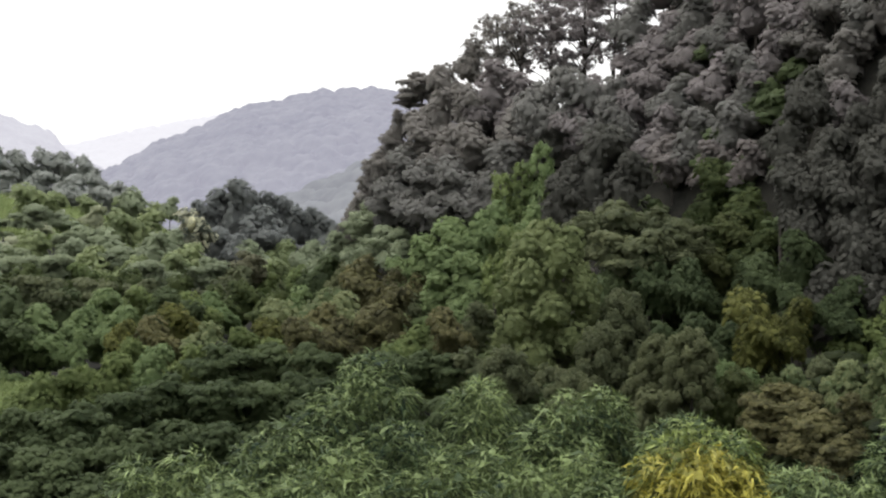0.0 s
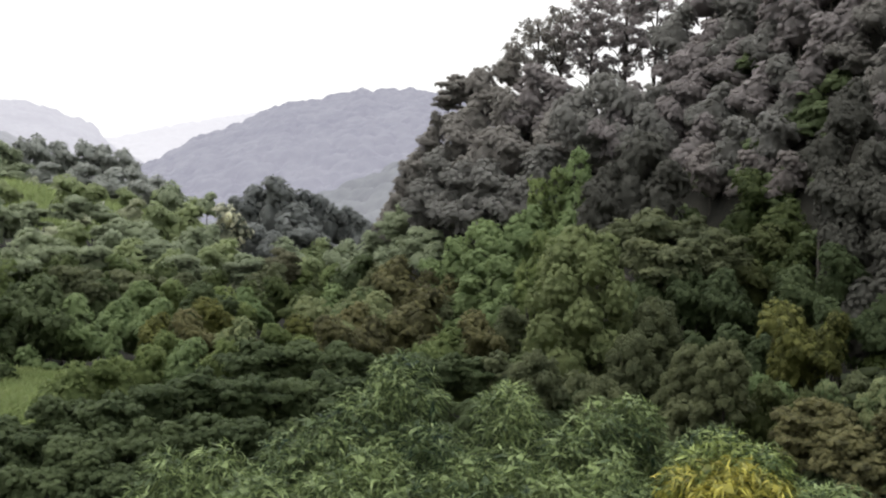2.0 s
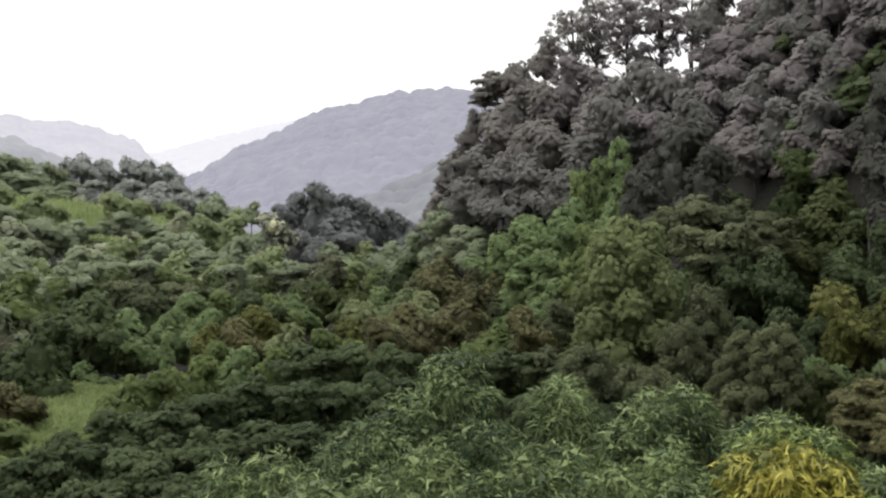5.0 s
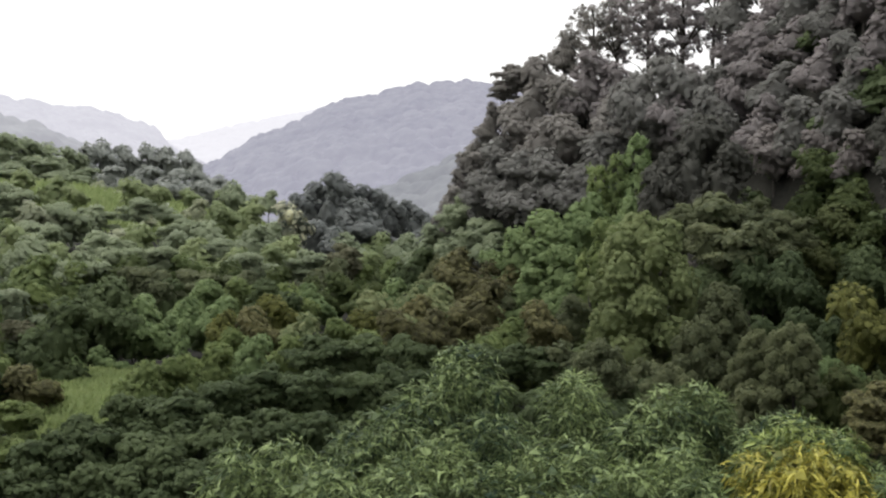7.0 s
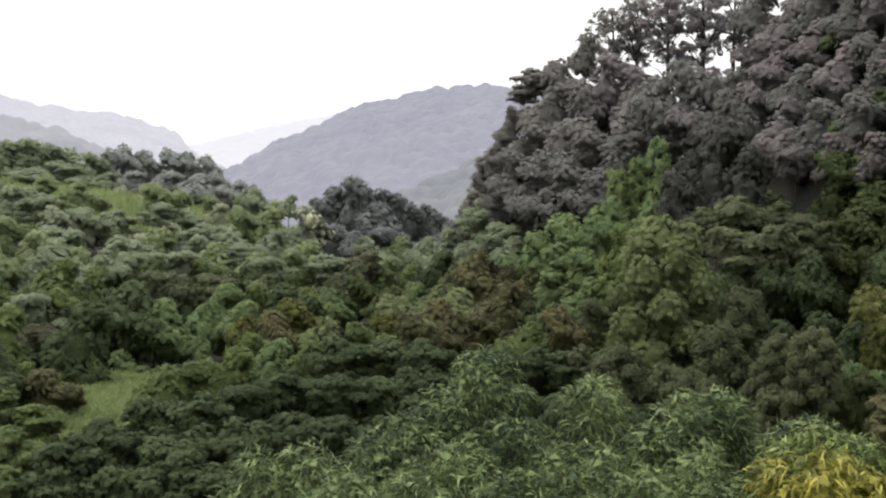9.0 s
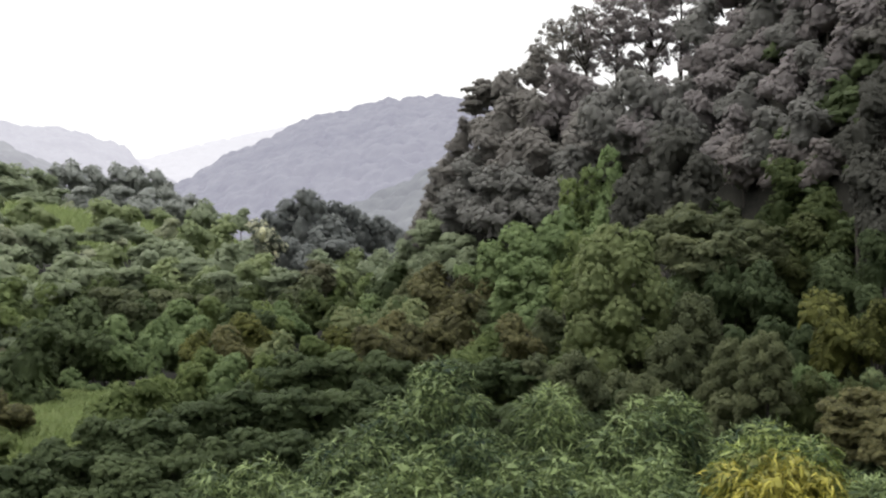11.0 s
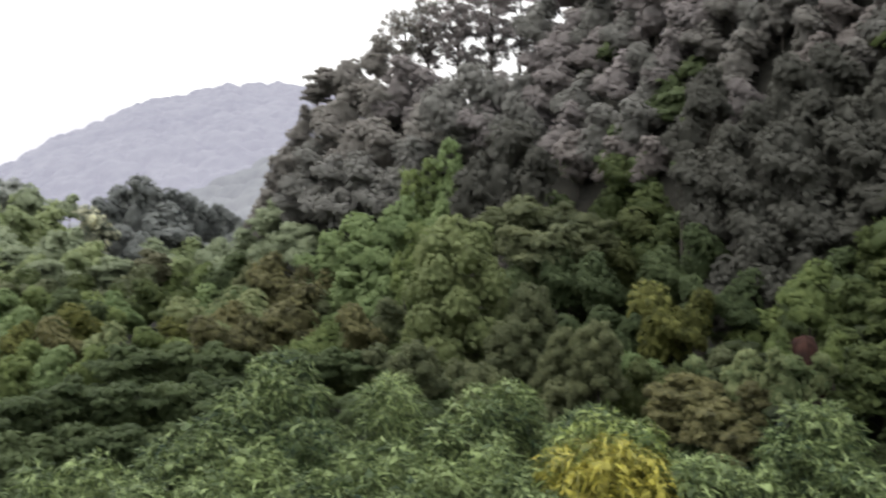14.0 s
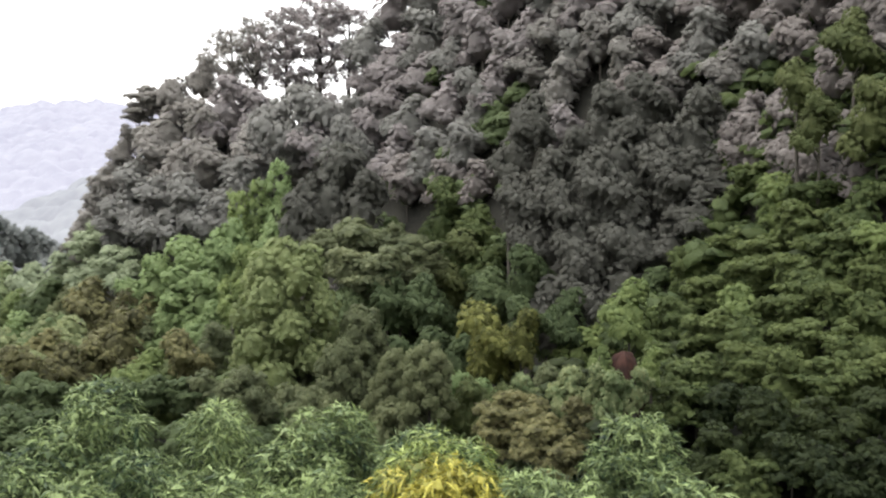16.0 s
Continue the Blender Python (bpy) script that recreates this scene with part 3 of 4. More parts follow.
plant("dome", "dark", 26.4, 54.0, 6.1, 3.6)
plant("dome", "dark", 28.6, 53.0, 5.6, 3.3)
plant("dome", "dark", 23.5, 55.0, 5.4, 3.4)
plant("dome", "fresh", 19.0, 63.5, 7.6, 3.3)
plant("dome", "fresh", 21.8, 52.5, 7.7, 3.3)
plant("dome", "fresh", 19.6, 57.5, 7.0, 2.7)
plant("dome", "fresh", 17.7, 56.0, 7.1, 2.9)
plant("plume", "fresh", 19.9, 45.0, 7.0, 1.1)
plant("dome", "yellowish", 14.7, 59.5, 7.0, 3.1)
plant("dome", "yellowish", 17.5, 53.5, 6.6, 2.5)
plant("dome", "vine", 15.7, 52.5, 7.0, 2.9)
plant("dome", "vinegreen", 13.1, 50.5, 6.8, 2.9)
plant("dome", "green", 17.5, 47.0, 6.5, 2.4)
plant("dome", "green", 18.4, 42.5, 6.5, 2.4)
plant("dome", "green", 14.4, 45.5, 6.3, 2.3)
plant("dome", "green", 11.6, 51.5, 6.4, 2.7)
plant("dome", "fresh", 16.3, 44.0, 6.5, 2.5)
plant("bush", "fresh", 24.0, 51.0, 5.4, 1.8)
plant("bush", "fresh", 25.4, 51.0, 4.9, 1.5)
plant("bush", "fresh", 23.1, 50.0, 4.7, 1.4)
plant("bush", "vine", 27.9, 41.0, 6.1, 2.6)
plant("bush", "green", 29.0, 43.0, 6.1, 1.7)
plant("dome", "green", 22.1, 38.5, 6.4, 2.4)
plant("dome", "green", 20.8, 40.5, 6.2, 2.1)
plant("dome", "green", 19.6, 41.0, 6.2, 2.1)
plant("dome", "vine", 4.2, 94.5, 8.1, 6.3)
plant("dome", "vine", 2.8, 91.5, 7.4, 4.7)
plant("dome", "vine", 1.6, 89.5, 7.0, 3.6)
plant("dome", "vine", 3.2, 57.5, 8.0, 4.0)
plant("dome", "vine", 6.7, 60.0, 6.8, 3.1)
plant("dome", "vine", 8.0, 50.0, 7.0, 3.1)
plant("dome", "vine", 5.7, 55.0, 6.5, 2.6)
plant("dome", "vine", 4.4, 56.0, 6.5, 2.6)
plant("dome", "olive", 5.5, 105.0, 7.6, 4.8)
plant("dome", "vinegreen", 5.2, 62.5, 7.3, 3.6)
plant("dome", "vinegreen", 6.8, 68.5, 7.1, 4.0)
plant("dome", "vinegreen", 8.7, 56.0, 7.4, 3.5)
plant("dome", "yellowish", 9.6, 54.0, 6.6, 2.8)
plant("dome", "green", 10.0, 47.5, 6.3, 2.4)
plant("dome", "green", 2.3, 45.0, 6.3, 2.6)
plant("dome", "green", 1.6, 51.5, 6.4, 2.4)
plant("bush", "fresh", 2.2, 62.0, 5.8, 2.2)
plant("dome", "fresh", -1.0, 88.5, 11.8, 5.5)
plant("dome", "fresh", 0.7, 90.0, 10.2, 5.2)
plant("dome", "fresh", -2.3, 86.0, 11.3, 4.4)
plant("dome", "fresh", 1.6, 91.5, 9.1, 4.7)
plant("dome", "fresh", -0.4, 86.0, 9.4, 5.4)
plant("dome", "fresh", -1.7, 83.0, 9.0, 4.8)
plant("dome", "fresh", 2.3, 92.0, 8.1, 4.3)
plant("dome", "fresh", 0.3, 85.0, 7.4, 4.9)
plant("dome", "fresh", -1.7, 79.5, 6.9, 4.1)
plant("dome", "yellowish", 0.0, 85.5, 6.1, 3.1)
plant("dome", "olive", -1.9, 57.0, 7.1, 2.9)
plant("dome", "olive", 1.6, 85.5, 5.5, 4.0)
plant("dome", "vine", -0.4, 55.0, 6.9, 2.8)
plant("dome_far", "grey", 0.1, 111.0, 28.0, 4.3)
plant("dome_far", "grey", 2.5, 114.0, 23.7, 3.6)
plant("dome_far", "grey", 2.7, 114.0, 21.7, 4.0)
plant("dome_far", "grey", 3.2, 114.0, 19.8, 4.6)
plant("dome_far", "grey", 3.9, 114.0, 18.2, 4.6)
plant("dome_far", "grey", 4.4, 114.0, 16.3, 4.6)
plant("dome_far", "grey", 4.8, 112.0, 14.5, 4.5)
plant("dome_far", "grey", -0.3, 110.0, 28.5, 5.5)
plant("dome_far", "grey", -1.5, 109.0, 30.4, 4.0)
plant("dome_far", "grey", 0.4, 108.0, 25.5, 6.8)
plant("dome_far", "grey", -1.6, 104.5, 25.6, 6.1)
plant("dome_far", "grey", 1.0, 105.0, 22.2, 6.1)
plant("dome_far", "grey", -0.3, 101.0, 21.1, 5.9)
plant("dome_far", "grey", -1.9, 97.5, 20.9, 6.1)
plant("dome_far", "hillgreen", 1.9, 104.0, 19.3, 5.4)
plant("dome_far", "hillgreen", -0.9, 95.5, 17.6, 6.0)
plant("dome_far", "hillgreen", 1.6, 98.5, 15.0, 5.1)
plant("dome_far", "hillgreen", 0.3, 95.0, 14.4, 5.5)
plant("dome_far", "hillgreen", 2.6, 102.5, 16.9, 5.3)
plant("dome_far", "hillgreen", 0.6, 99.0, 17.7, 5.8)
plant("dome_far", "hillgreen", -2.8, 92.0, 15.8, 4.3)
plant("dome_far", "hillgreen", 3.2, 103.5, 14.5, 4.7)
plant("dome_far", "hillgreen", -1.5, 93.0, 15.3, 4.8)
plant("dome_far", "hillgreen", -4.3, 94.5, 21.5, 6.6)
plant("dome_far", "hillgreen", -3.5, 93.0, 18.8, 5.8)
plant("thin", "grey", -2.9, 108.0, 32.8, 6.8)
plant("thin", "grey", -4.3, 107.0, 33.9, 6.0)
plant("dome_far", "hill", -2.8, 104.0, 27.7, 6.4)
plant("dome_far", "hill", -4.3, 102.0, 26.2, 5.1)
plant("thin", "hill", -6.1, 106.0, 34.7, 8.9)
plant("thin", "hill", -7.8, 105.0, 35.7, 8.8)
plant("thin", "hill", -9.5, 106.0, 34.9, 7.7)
plant("plume", "fresh", -5.6, 74.0, 16.6, 3.8)
plant("plume", "green", -4.5, 75.0, 15.3, 4.4)
plant("plume", "green", -3.4, 75.0, 14.5, 3.8)
plant("plume", "green", -6.1, 73.0, 14.1, 3.3)
plant("dome", "fresh", -3.1, 71.0, 13.1, 4.1)
plant("dome", "fresh", -4.8, 71.0, 12.8, 4.1)
plant("dome", "green", -4.0, 67.0, 11.2, 4.2)
plant("dome", "sage", -4.2, 88.0, 14.1, 3.9)
plant("cone", "sunlit", -5.9, 44.0, 11.8, 5.2)
plant("cone", "olive", -10.1, 43.0, 8.9, 2.5)
plant("cone", "olive", -9.0, 41.0, 7.7, 2.5)
plant("cone", "olive", -13.5, 38.0, 7.7, 1.6)
plant("cone", "olive", -3.6, 38.0, 7.1, 2.6)
plant("cone", "olive", -7.2, 37.0, 6.4, 2.2)
plant("cone", "olive", -11.4, 39.0, 6.6, 2.0)
plant("dome", "olive", -1.6, 43.0, 6.4, 2.7)
plant("dome", "olive", -5.4, 40.5, 6.0, 2.5)
plant("umbrella", "dark", 10.0, 43.5, 6.6, 3.2)
plant("umbrella", "dark", 12.5, 42.5, 6.7, 3.1)
plant("umbrella", "dark", 7.4, 43.0, 6.6, 3.2)
plant("umbrella", "dark", 15.1, 37.5, 6.3, 2.9)
plant("umbrella", "dark", 17.5, 36.0, 6.1, 2.8)
plant("umbrella", "dark", 19.9, 34.5, 6.0, 2.9)
plant("umbrella", "dark", 22.6, 34.5, 6.0, 2.9)
plant("umbrella", "dark", 25.0, 32.5, 5.7, 2.9)
plant("umbrella", "dark", 12.5, 36.5, 6.2, 3.1)
plant("umbrella", "dark", 10.0, 37.0, 6.1, 3.1)
plant("umbrella", "dark", 8.0, 38.5, 6.1, 2.8)
plant("umbrella", "dark", 26.7, 31.5, 5.5, 2.8)
plant("umbrella", "dark", 22.1, 31.0, 5.4, 2.9)
plant("umbrella", "dark", 18.2, 32.5, 5.5, 2.9)
plant("umbrella", "dark", 15.1, 33.5, 5.4, 2.8)
plant("umbrella", "dark", 12.6, 33.5, 5.3, 2.8)
plant("umbrella", "dark", 3.5, 44.5, 6.1, 2.6)
plant("umbrella", "dark", 1.6, 43.5, 6.2, 2.7)
plant("umbrella", "dark", -0.4, 43.0, 6.1, 2.7)
plant("umbrella", "dark", 27.6, 30.0, 4.9, 2.7)
plant("umbrella", "dark", 24.2, 29.5, 5.0, 2.8)
plant("umbrella", "dark", 20.6, 30.0, 4.9, 2.9)
plant("umbrella", "dark", 17.0, 30.5, 4.8, 2.7)
plant("umbrella", "dark", 10.0, 33.0, 5.3, 2.8)
plant("umbrella", "dark", 20.6, 33.0, 5.3, 2.6)
plant("umbrella", "green", 28.6, 36.0, 5.7, 2.0)
plant("umbrella", "green", 29.2, 33.0, 5.1, 2.2)
plant("umbrella", "dark", 2.3, 30.0, 7.0, 2.5)
plant("umbrella", "dark", -0.5, 25.0, 7.5, 2.1)
plant("umbrella", "dark", 6.1, 27.0, 7.1, 2.3)
plant("umbrella", "dark", -2.9, 27.0, 7.1, 2.1)
plant("dome_far", "hill", -9.8, 92.0, 24.2, 4.3)
plant("dome_far", "hill", -10.7, 86.5, 22.6, 4.5)
plant("dome_far", "hill", -8.9, 92.0, 22.5, 4.3)
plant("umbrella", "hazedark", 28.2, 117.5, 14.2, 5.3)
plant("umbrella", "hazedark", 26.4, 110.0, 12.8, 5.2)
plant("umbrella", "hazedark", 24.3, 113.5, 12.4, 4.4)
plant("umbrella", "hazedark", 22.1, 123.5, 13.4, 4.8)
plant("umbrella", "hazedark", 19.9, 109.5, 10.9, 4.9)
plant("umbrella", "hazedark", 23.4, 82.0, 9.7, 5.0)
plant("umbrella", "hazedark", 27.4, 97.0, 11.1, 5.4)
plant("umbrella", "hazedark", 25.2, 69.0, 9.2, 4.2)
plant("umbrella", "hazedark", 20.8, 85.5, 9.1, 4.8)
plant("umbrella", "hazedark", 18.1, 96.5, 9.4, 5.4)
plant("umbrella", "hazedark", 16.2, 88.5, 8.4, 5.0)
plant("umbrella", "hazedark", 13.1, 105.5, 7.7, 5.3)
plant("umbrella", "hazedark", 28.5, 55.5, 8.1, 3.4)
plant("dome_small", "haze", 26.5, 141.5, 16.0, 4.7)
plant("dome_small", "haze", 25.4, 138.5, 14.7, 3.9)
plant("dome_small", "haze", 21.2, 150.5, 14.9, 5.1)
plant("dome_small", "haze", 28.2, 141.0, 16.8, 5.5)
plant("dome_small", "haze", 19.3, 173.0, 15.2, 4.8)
plant("umbrella", "olive", 22.0, 66.5, 8.5, 4.1)
plant("umbrella", "olive", 19.3, 70.5, 8.0, 3.9)
plant("umbrella", "olive", 16.6, 72.0, 7.7, 4.0)
plant("dome", "dark", -11.7, 47.0, 7.2, 2.9)
plant("dome", "dark", -13.7, 46.0, 7.7, 2.7)
plant("dome", "dark", -15.4, 45.0, 7.4, 2.3)
plant("bush", "lime", -16.0, 37.0, 6.7, 2.1)
plant("bush", "lime", -14.5, 43.0, 6.4, 2.0)
plant("bush", "lime", -17.8, 35.5, 6.7, 1.8)
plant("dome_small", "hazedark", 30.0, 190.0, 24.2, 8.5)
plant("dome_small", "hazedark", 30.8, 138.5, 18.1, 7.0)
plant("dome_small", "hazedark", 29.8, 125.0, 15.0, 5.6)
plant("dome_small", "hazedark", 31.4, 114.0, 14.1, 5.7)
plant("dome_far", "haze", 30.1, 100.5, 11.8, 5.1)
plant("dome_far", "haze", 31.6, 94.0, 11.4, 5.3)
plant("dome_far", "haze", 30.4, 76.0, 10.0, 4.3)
plant("dome_far", "green", 30.4, 60.0, 8.9, 3.7)
plant("dome_far", "green", 31.9, 65.0, 9.6, 4.0)
plant("dome_far", "green", 30.2, 51.0, 7.8, 3.1)
plant("dome_far", "green", 32.0, 51.0, 8.1, 3.4)
plant("dome", "dark", 30.5, 41.5, 7.3, 2.8)
plant("dome", "dark", 32.0, 39.5, 7.4, 2.9)
plant("umbrella", "green", 30.8, 37.0, 6.5, 2.7)
plant("umbrella", "green", 30.8, 33.0, 5.7, 2.8)
plant("umbrella", "green", 31.4, 30.5, 5.1, 2.7)
plant("umbrella", "green", 32.6, 34.5, 6.3, 2.9)
plant("umbrella", "grey", 1.3, 112.0, 27.8, 5.3)
plant("umbrella", "grey", 1.9, 113.0, 26.3, 4.0)
plant("umbrella", "olive", -9.7, 60.0, 13.0, 5.7)
plant("umbrella", "olive", -12.1, 59.0, 12.5, 4.3)
plant("umbrella", "olive", -8.1, 60.0, 12.2, 3.4)
plant("umbrella", "olive", -13.5, 58.0, 11.8, 3.2)
plant("umbrella", "olive", -11.5, 55.0, 11.3, 4.6)
plant("umbrella", "olive", -9.5, 56.0, 11.3, 3.8)
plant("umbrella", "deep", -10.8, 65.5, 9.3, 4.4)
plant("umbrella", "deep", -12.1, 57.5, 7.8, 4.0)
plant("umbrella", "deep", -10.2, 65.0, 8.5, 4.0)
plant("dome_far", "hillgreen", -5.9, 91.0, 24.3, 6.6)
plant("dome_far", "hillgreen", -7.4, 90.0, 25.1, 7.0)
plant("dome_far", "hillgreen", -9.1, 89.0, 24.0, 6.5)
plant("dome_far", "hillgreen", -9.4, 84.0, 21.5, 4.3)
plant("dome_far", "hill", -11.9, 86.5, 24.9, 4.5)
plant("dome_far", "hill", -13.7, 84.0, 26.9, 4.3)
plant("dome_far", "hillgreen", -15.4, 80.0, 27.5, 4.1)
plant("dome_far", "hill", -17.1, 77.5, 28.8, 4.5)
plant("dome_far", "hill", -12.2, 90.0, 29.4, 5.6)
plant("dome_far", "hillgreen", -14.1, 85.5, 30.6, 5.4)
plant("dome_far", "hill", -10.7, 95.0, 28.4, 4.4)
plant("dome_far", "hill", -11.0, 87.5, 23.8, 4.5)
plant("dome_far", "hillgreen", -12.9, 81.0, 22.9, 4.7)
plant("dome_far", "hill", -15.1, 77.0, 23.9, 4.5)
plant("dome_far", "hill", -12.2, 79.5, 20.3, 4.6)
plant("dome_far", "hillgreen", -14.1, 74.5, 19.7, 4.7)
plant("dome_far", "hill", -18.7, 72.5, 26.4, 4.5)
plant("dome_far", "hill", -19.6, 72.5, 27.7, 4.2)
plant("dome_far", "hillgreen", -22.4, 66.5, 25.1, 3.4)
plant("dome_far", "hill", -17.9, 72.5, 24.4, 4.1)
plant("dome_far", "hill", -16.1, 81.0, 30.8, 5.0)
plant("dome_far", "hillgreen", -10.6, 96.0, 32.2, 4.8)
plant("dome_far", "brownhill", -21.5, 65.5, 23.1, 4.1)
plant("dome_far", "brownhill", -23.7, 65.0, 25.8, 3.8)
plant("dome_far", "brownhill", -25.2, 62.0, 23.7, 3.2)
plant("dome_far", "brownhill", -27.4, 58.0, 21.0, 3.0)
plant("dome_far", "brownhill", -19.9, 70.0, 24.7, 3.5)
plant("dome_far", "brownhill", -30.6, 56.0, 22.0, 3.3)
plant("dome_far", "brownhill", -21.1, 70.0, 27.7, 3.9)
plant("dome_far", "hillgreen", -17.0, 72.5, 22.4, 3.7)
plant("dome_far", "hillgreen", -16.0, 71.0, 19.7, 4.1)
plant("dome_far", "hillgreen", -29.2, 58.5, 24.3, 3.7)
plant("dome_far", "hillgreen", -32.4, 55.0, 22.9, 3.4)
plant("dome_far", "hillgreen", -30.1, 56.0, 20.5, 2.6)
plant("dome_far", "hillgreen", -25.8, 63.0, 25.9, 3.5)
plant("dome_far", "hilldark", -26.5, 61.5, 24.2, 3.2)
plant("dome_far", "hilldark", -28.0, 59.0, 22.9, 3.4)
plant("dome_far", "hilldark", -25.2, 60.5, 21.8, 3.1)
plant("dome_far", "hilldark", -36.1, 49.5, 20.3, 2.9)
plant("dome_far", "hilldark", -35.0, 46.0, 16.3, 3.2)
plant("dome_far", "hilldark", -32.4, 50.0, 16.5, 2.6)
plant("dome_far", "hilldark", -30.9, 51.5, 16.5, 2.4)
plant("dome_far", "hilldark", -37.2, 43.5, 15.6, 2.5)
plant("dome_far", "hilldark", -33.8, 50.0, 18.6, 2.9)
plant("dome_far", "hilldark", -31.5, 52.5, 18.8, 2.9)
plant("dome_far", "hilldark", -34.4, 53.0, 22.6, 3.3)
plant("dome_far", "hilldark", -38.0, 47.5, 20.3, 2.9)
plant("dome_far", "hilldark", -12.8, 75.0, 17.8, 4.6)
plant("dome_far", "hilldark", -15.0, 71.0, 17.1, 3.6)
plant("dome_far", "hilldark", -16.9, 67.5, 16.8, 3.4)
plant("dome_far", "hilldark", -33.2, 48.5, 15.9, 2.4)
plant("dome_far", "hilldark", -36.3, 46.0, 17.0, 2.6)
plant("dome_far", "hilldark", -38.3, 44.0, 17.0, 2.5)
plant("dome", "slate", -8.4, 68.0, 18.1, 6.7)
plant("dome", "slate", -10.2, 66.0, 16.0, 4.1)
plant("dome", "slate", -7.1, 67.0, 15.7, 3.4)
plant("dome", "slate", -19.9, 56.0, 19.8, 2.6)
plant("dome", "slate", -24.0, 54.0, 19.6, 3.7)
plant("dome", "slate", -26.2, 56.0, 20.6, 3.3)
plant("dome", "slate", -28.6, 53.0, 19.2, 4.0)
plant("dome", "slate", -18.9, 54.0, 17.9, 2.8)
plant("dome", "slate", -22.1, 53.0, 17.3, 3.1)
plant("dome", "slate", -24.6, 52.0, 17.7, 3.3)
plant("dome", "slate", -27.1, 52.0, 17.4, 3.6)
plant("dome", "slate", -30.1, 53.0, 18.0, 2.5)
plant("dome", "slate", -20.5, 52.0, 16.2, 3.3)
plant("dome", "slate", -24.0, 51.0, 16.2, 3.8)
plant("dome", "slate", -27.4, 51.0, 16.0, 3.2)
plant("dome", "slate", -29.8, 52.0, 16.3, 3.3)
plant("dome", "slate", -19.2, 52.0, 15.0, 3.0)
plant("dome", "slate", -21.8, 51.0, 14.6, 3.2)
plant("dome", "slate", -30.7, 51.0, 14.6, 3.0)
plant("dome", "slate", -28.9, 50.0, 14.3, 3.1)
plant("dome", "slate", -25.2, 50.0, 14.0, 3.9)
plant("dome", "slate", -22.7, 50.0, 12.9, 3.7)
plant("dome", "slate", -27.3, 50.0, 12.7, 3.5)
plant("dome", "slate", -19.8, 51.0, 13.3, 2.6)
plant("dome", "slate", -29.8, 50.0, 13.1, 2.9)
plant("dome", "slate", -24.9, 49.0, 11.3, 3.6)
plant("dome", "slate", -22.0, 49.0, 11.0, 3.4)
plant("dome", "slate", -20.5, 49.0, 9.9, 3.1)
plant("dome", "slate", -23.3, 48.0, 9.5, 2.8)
plant("dome", "leafy", -15.3, 68.5, 15.7, 3.5)
plant("dome", "leafy", -14.7, 68.0, 14.2, 3.2)
plant("dome", "leafy", -17.0, 63.5, 13.7, 3.3)
plant("dome", "leafy", -15.0, 62.5, 11.2, 3.6)
plant("dome", "leafy", -17.3, 60.0, 11.2, 3.1)
plant("dome", "lime", -16.3, 62.0, 12.2, 3.9)
plant("dome", "lime", -15.3, 60.5, 10.2, 3.8)
plant("dome", "dark", -16.9, 58.0, 9.6, 3.0)
plant("dome", "dark", -12.8, 61.0, 8.8, 3.5)
plant("dome", "dark", -14.7, 58.5, 8.6, 3.4)
plant("dome", "dark", -16.9, 55.5, 8.4, 3.2)
plant("dome", "dark", -20.4, 51.5, 8.2, 2.6)
plant("dome", "dark", -14.9, 55.0, 7.3, 3.1)
plant("dome", "dark", -21.6, 49.5, 8.2, 2.5)
plant("dome", "yellowish", -17.5, 40.0, 9.2, 3.0)
plant("dome", "yellowish", -19.2, 39.0, 9.0, 1.8)
plant("dome", "green", -20.7, 50.0, 7.7, 2.3)
plant("dome", "green", -22.3, 46.5, 7.6, 2.2)
plant("bush", "olive", -16.4, 52.5, 6.6, 2.6)
plant("bush", "olive", -18.4, 41.0, 7.1, 1.8)
plant("bush", "olive", -20.4, 37.0, 7.2, 1.7)
plant("bush", "olive", -23.8, 34.5, 7.3, 1.6)
plant("dome", "lime", -34.2, 44.0, 19.0, 2.1)
plant("dome", "lime", -35.0, 43.0, 17.4, 2.0)
plant("dome", "lime", -37.9, 42.0, 17.7, 2.6)
plant("dome_far", "lime", -36.9, 46.0, 21.3, 2.6)
plant("dome", "green", -25.2, 41.0, 10.1, 2.4)
plant("dome", "green", -24.2, 46.5, 8.7, 2.4)
plant("dome", "green", -26.4, 42.0, 8.9, 2.2)
plant("dome", "leafy", -28.6, 46.0, 11.3, 2.6)
plant("umbrella", "leafy", -30.9, 45.5, 12.1, 2.5)
plant("umbrella", "leafy", -32.4, 43.0, 11.8, 2.6)
plant("dome", "green", -33.5, 45.0, 14.4, 3.0)
plant("umbrella", "leafy", -32.1, 48.5, 15.2, 2.7)
plant("umbrella", "leafy", -35.3, 43.5, 14.3, 2.9)
plant("dome", "leafy", -37.2, 41.0, 13.7, 2.3)
plant("umbrella", "leafy", -34.4, 42.5, 13.2, 3.1)
plant("umbrella", "leafy", -36.7, 39.0, 12.4, 3.1)
plant("dome", "green", -38.3, 38.0, 12.2, 2.6)
plant("umbrella", "leafy", -31.8, 41.5, 11.0, 2.8)
plant("umbrella", "leafy", -33.9, 40.0, 11.2, 2.7)
plant("dome", "leafy", -35.8, 38.0, 11.4, 2.8)
plant("umbrella", "leafy", -38.0, 37.0, 11.1, 2.5)
plant("umbrella", "leafy", -29.7, 41.5, 10.3, 2.8)
plant("dome", "green", -31.5, 38.5, 10.0, 2.6)
plant("umbrella", "leafy", -33.9, 37.5, 10.1, 2.7)
plant("umbrella", "leafy", -36.1, 36.5, 10.3, 2.7)
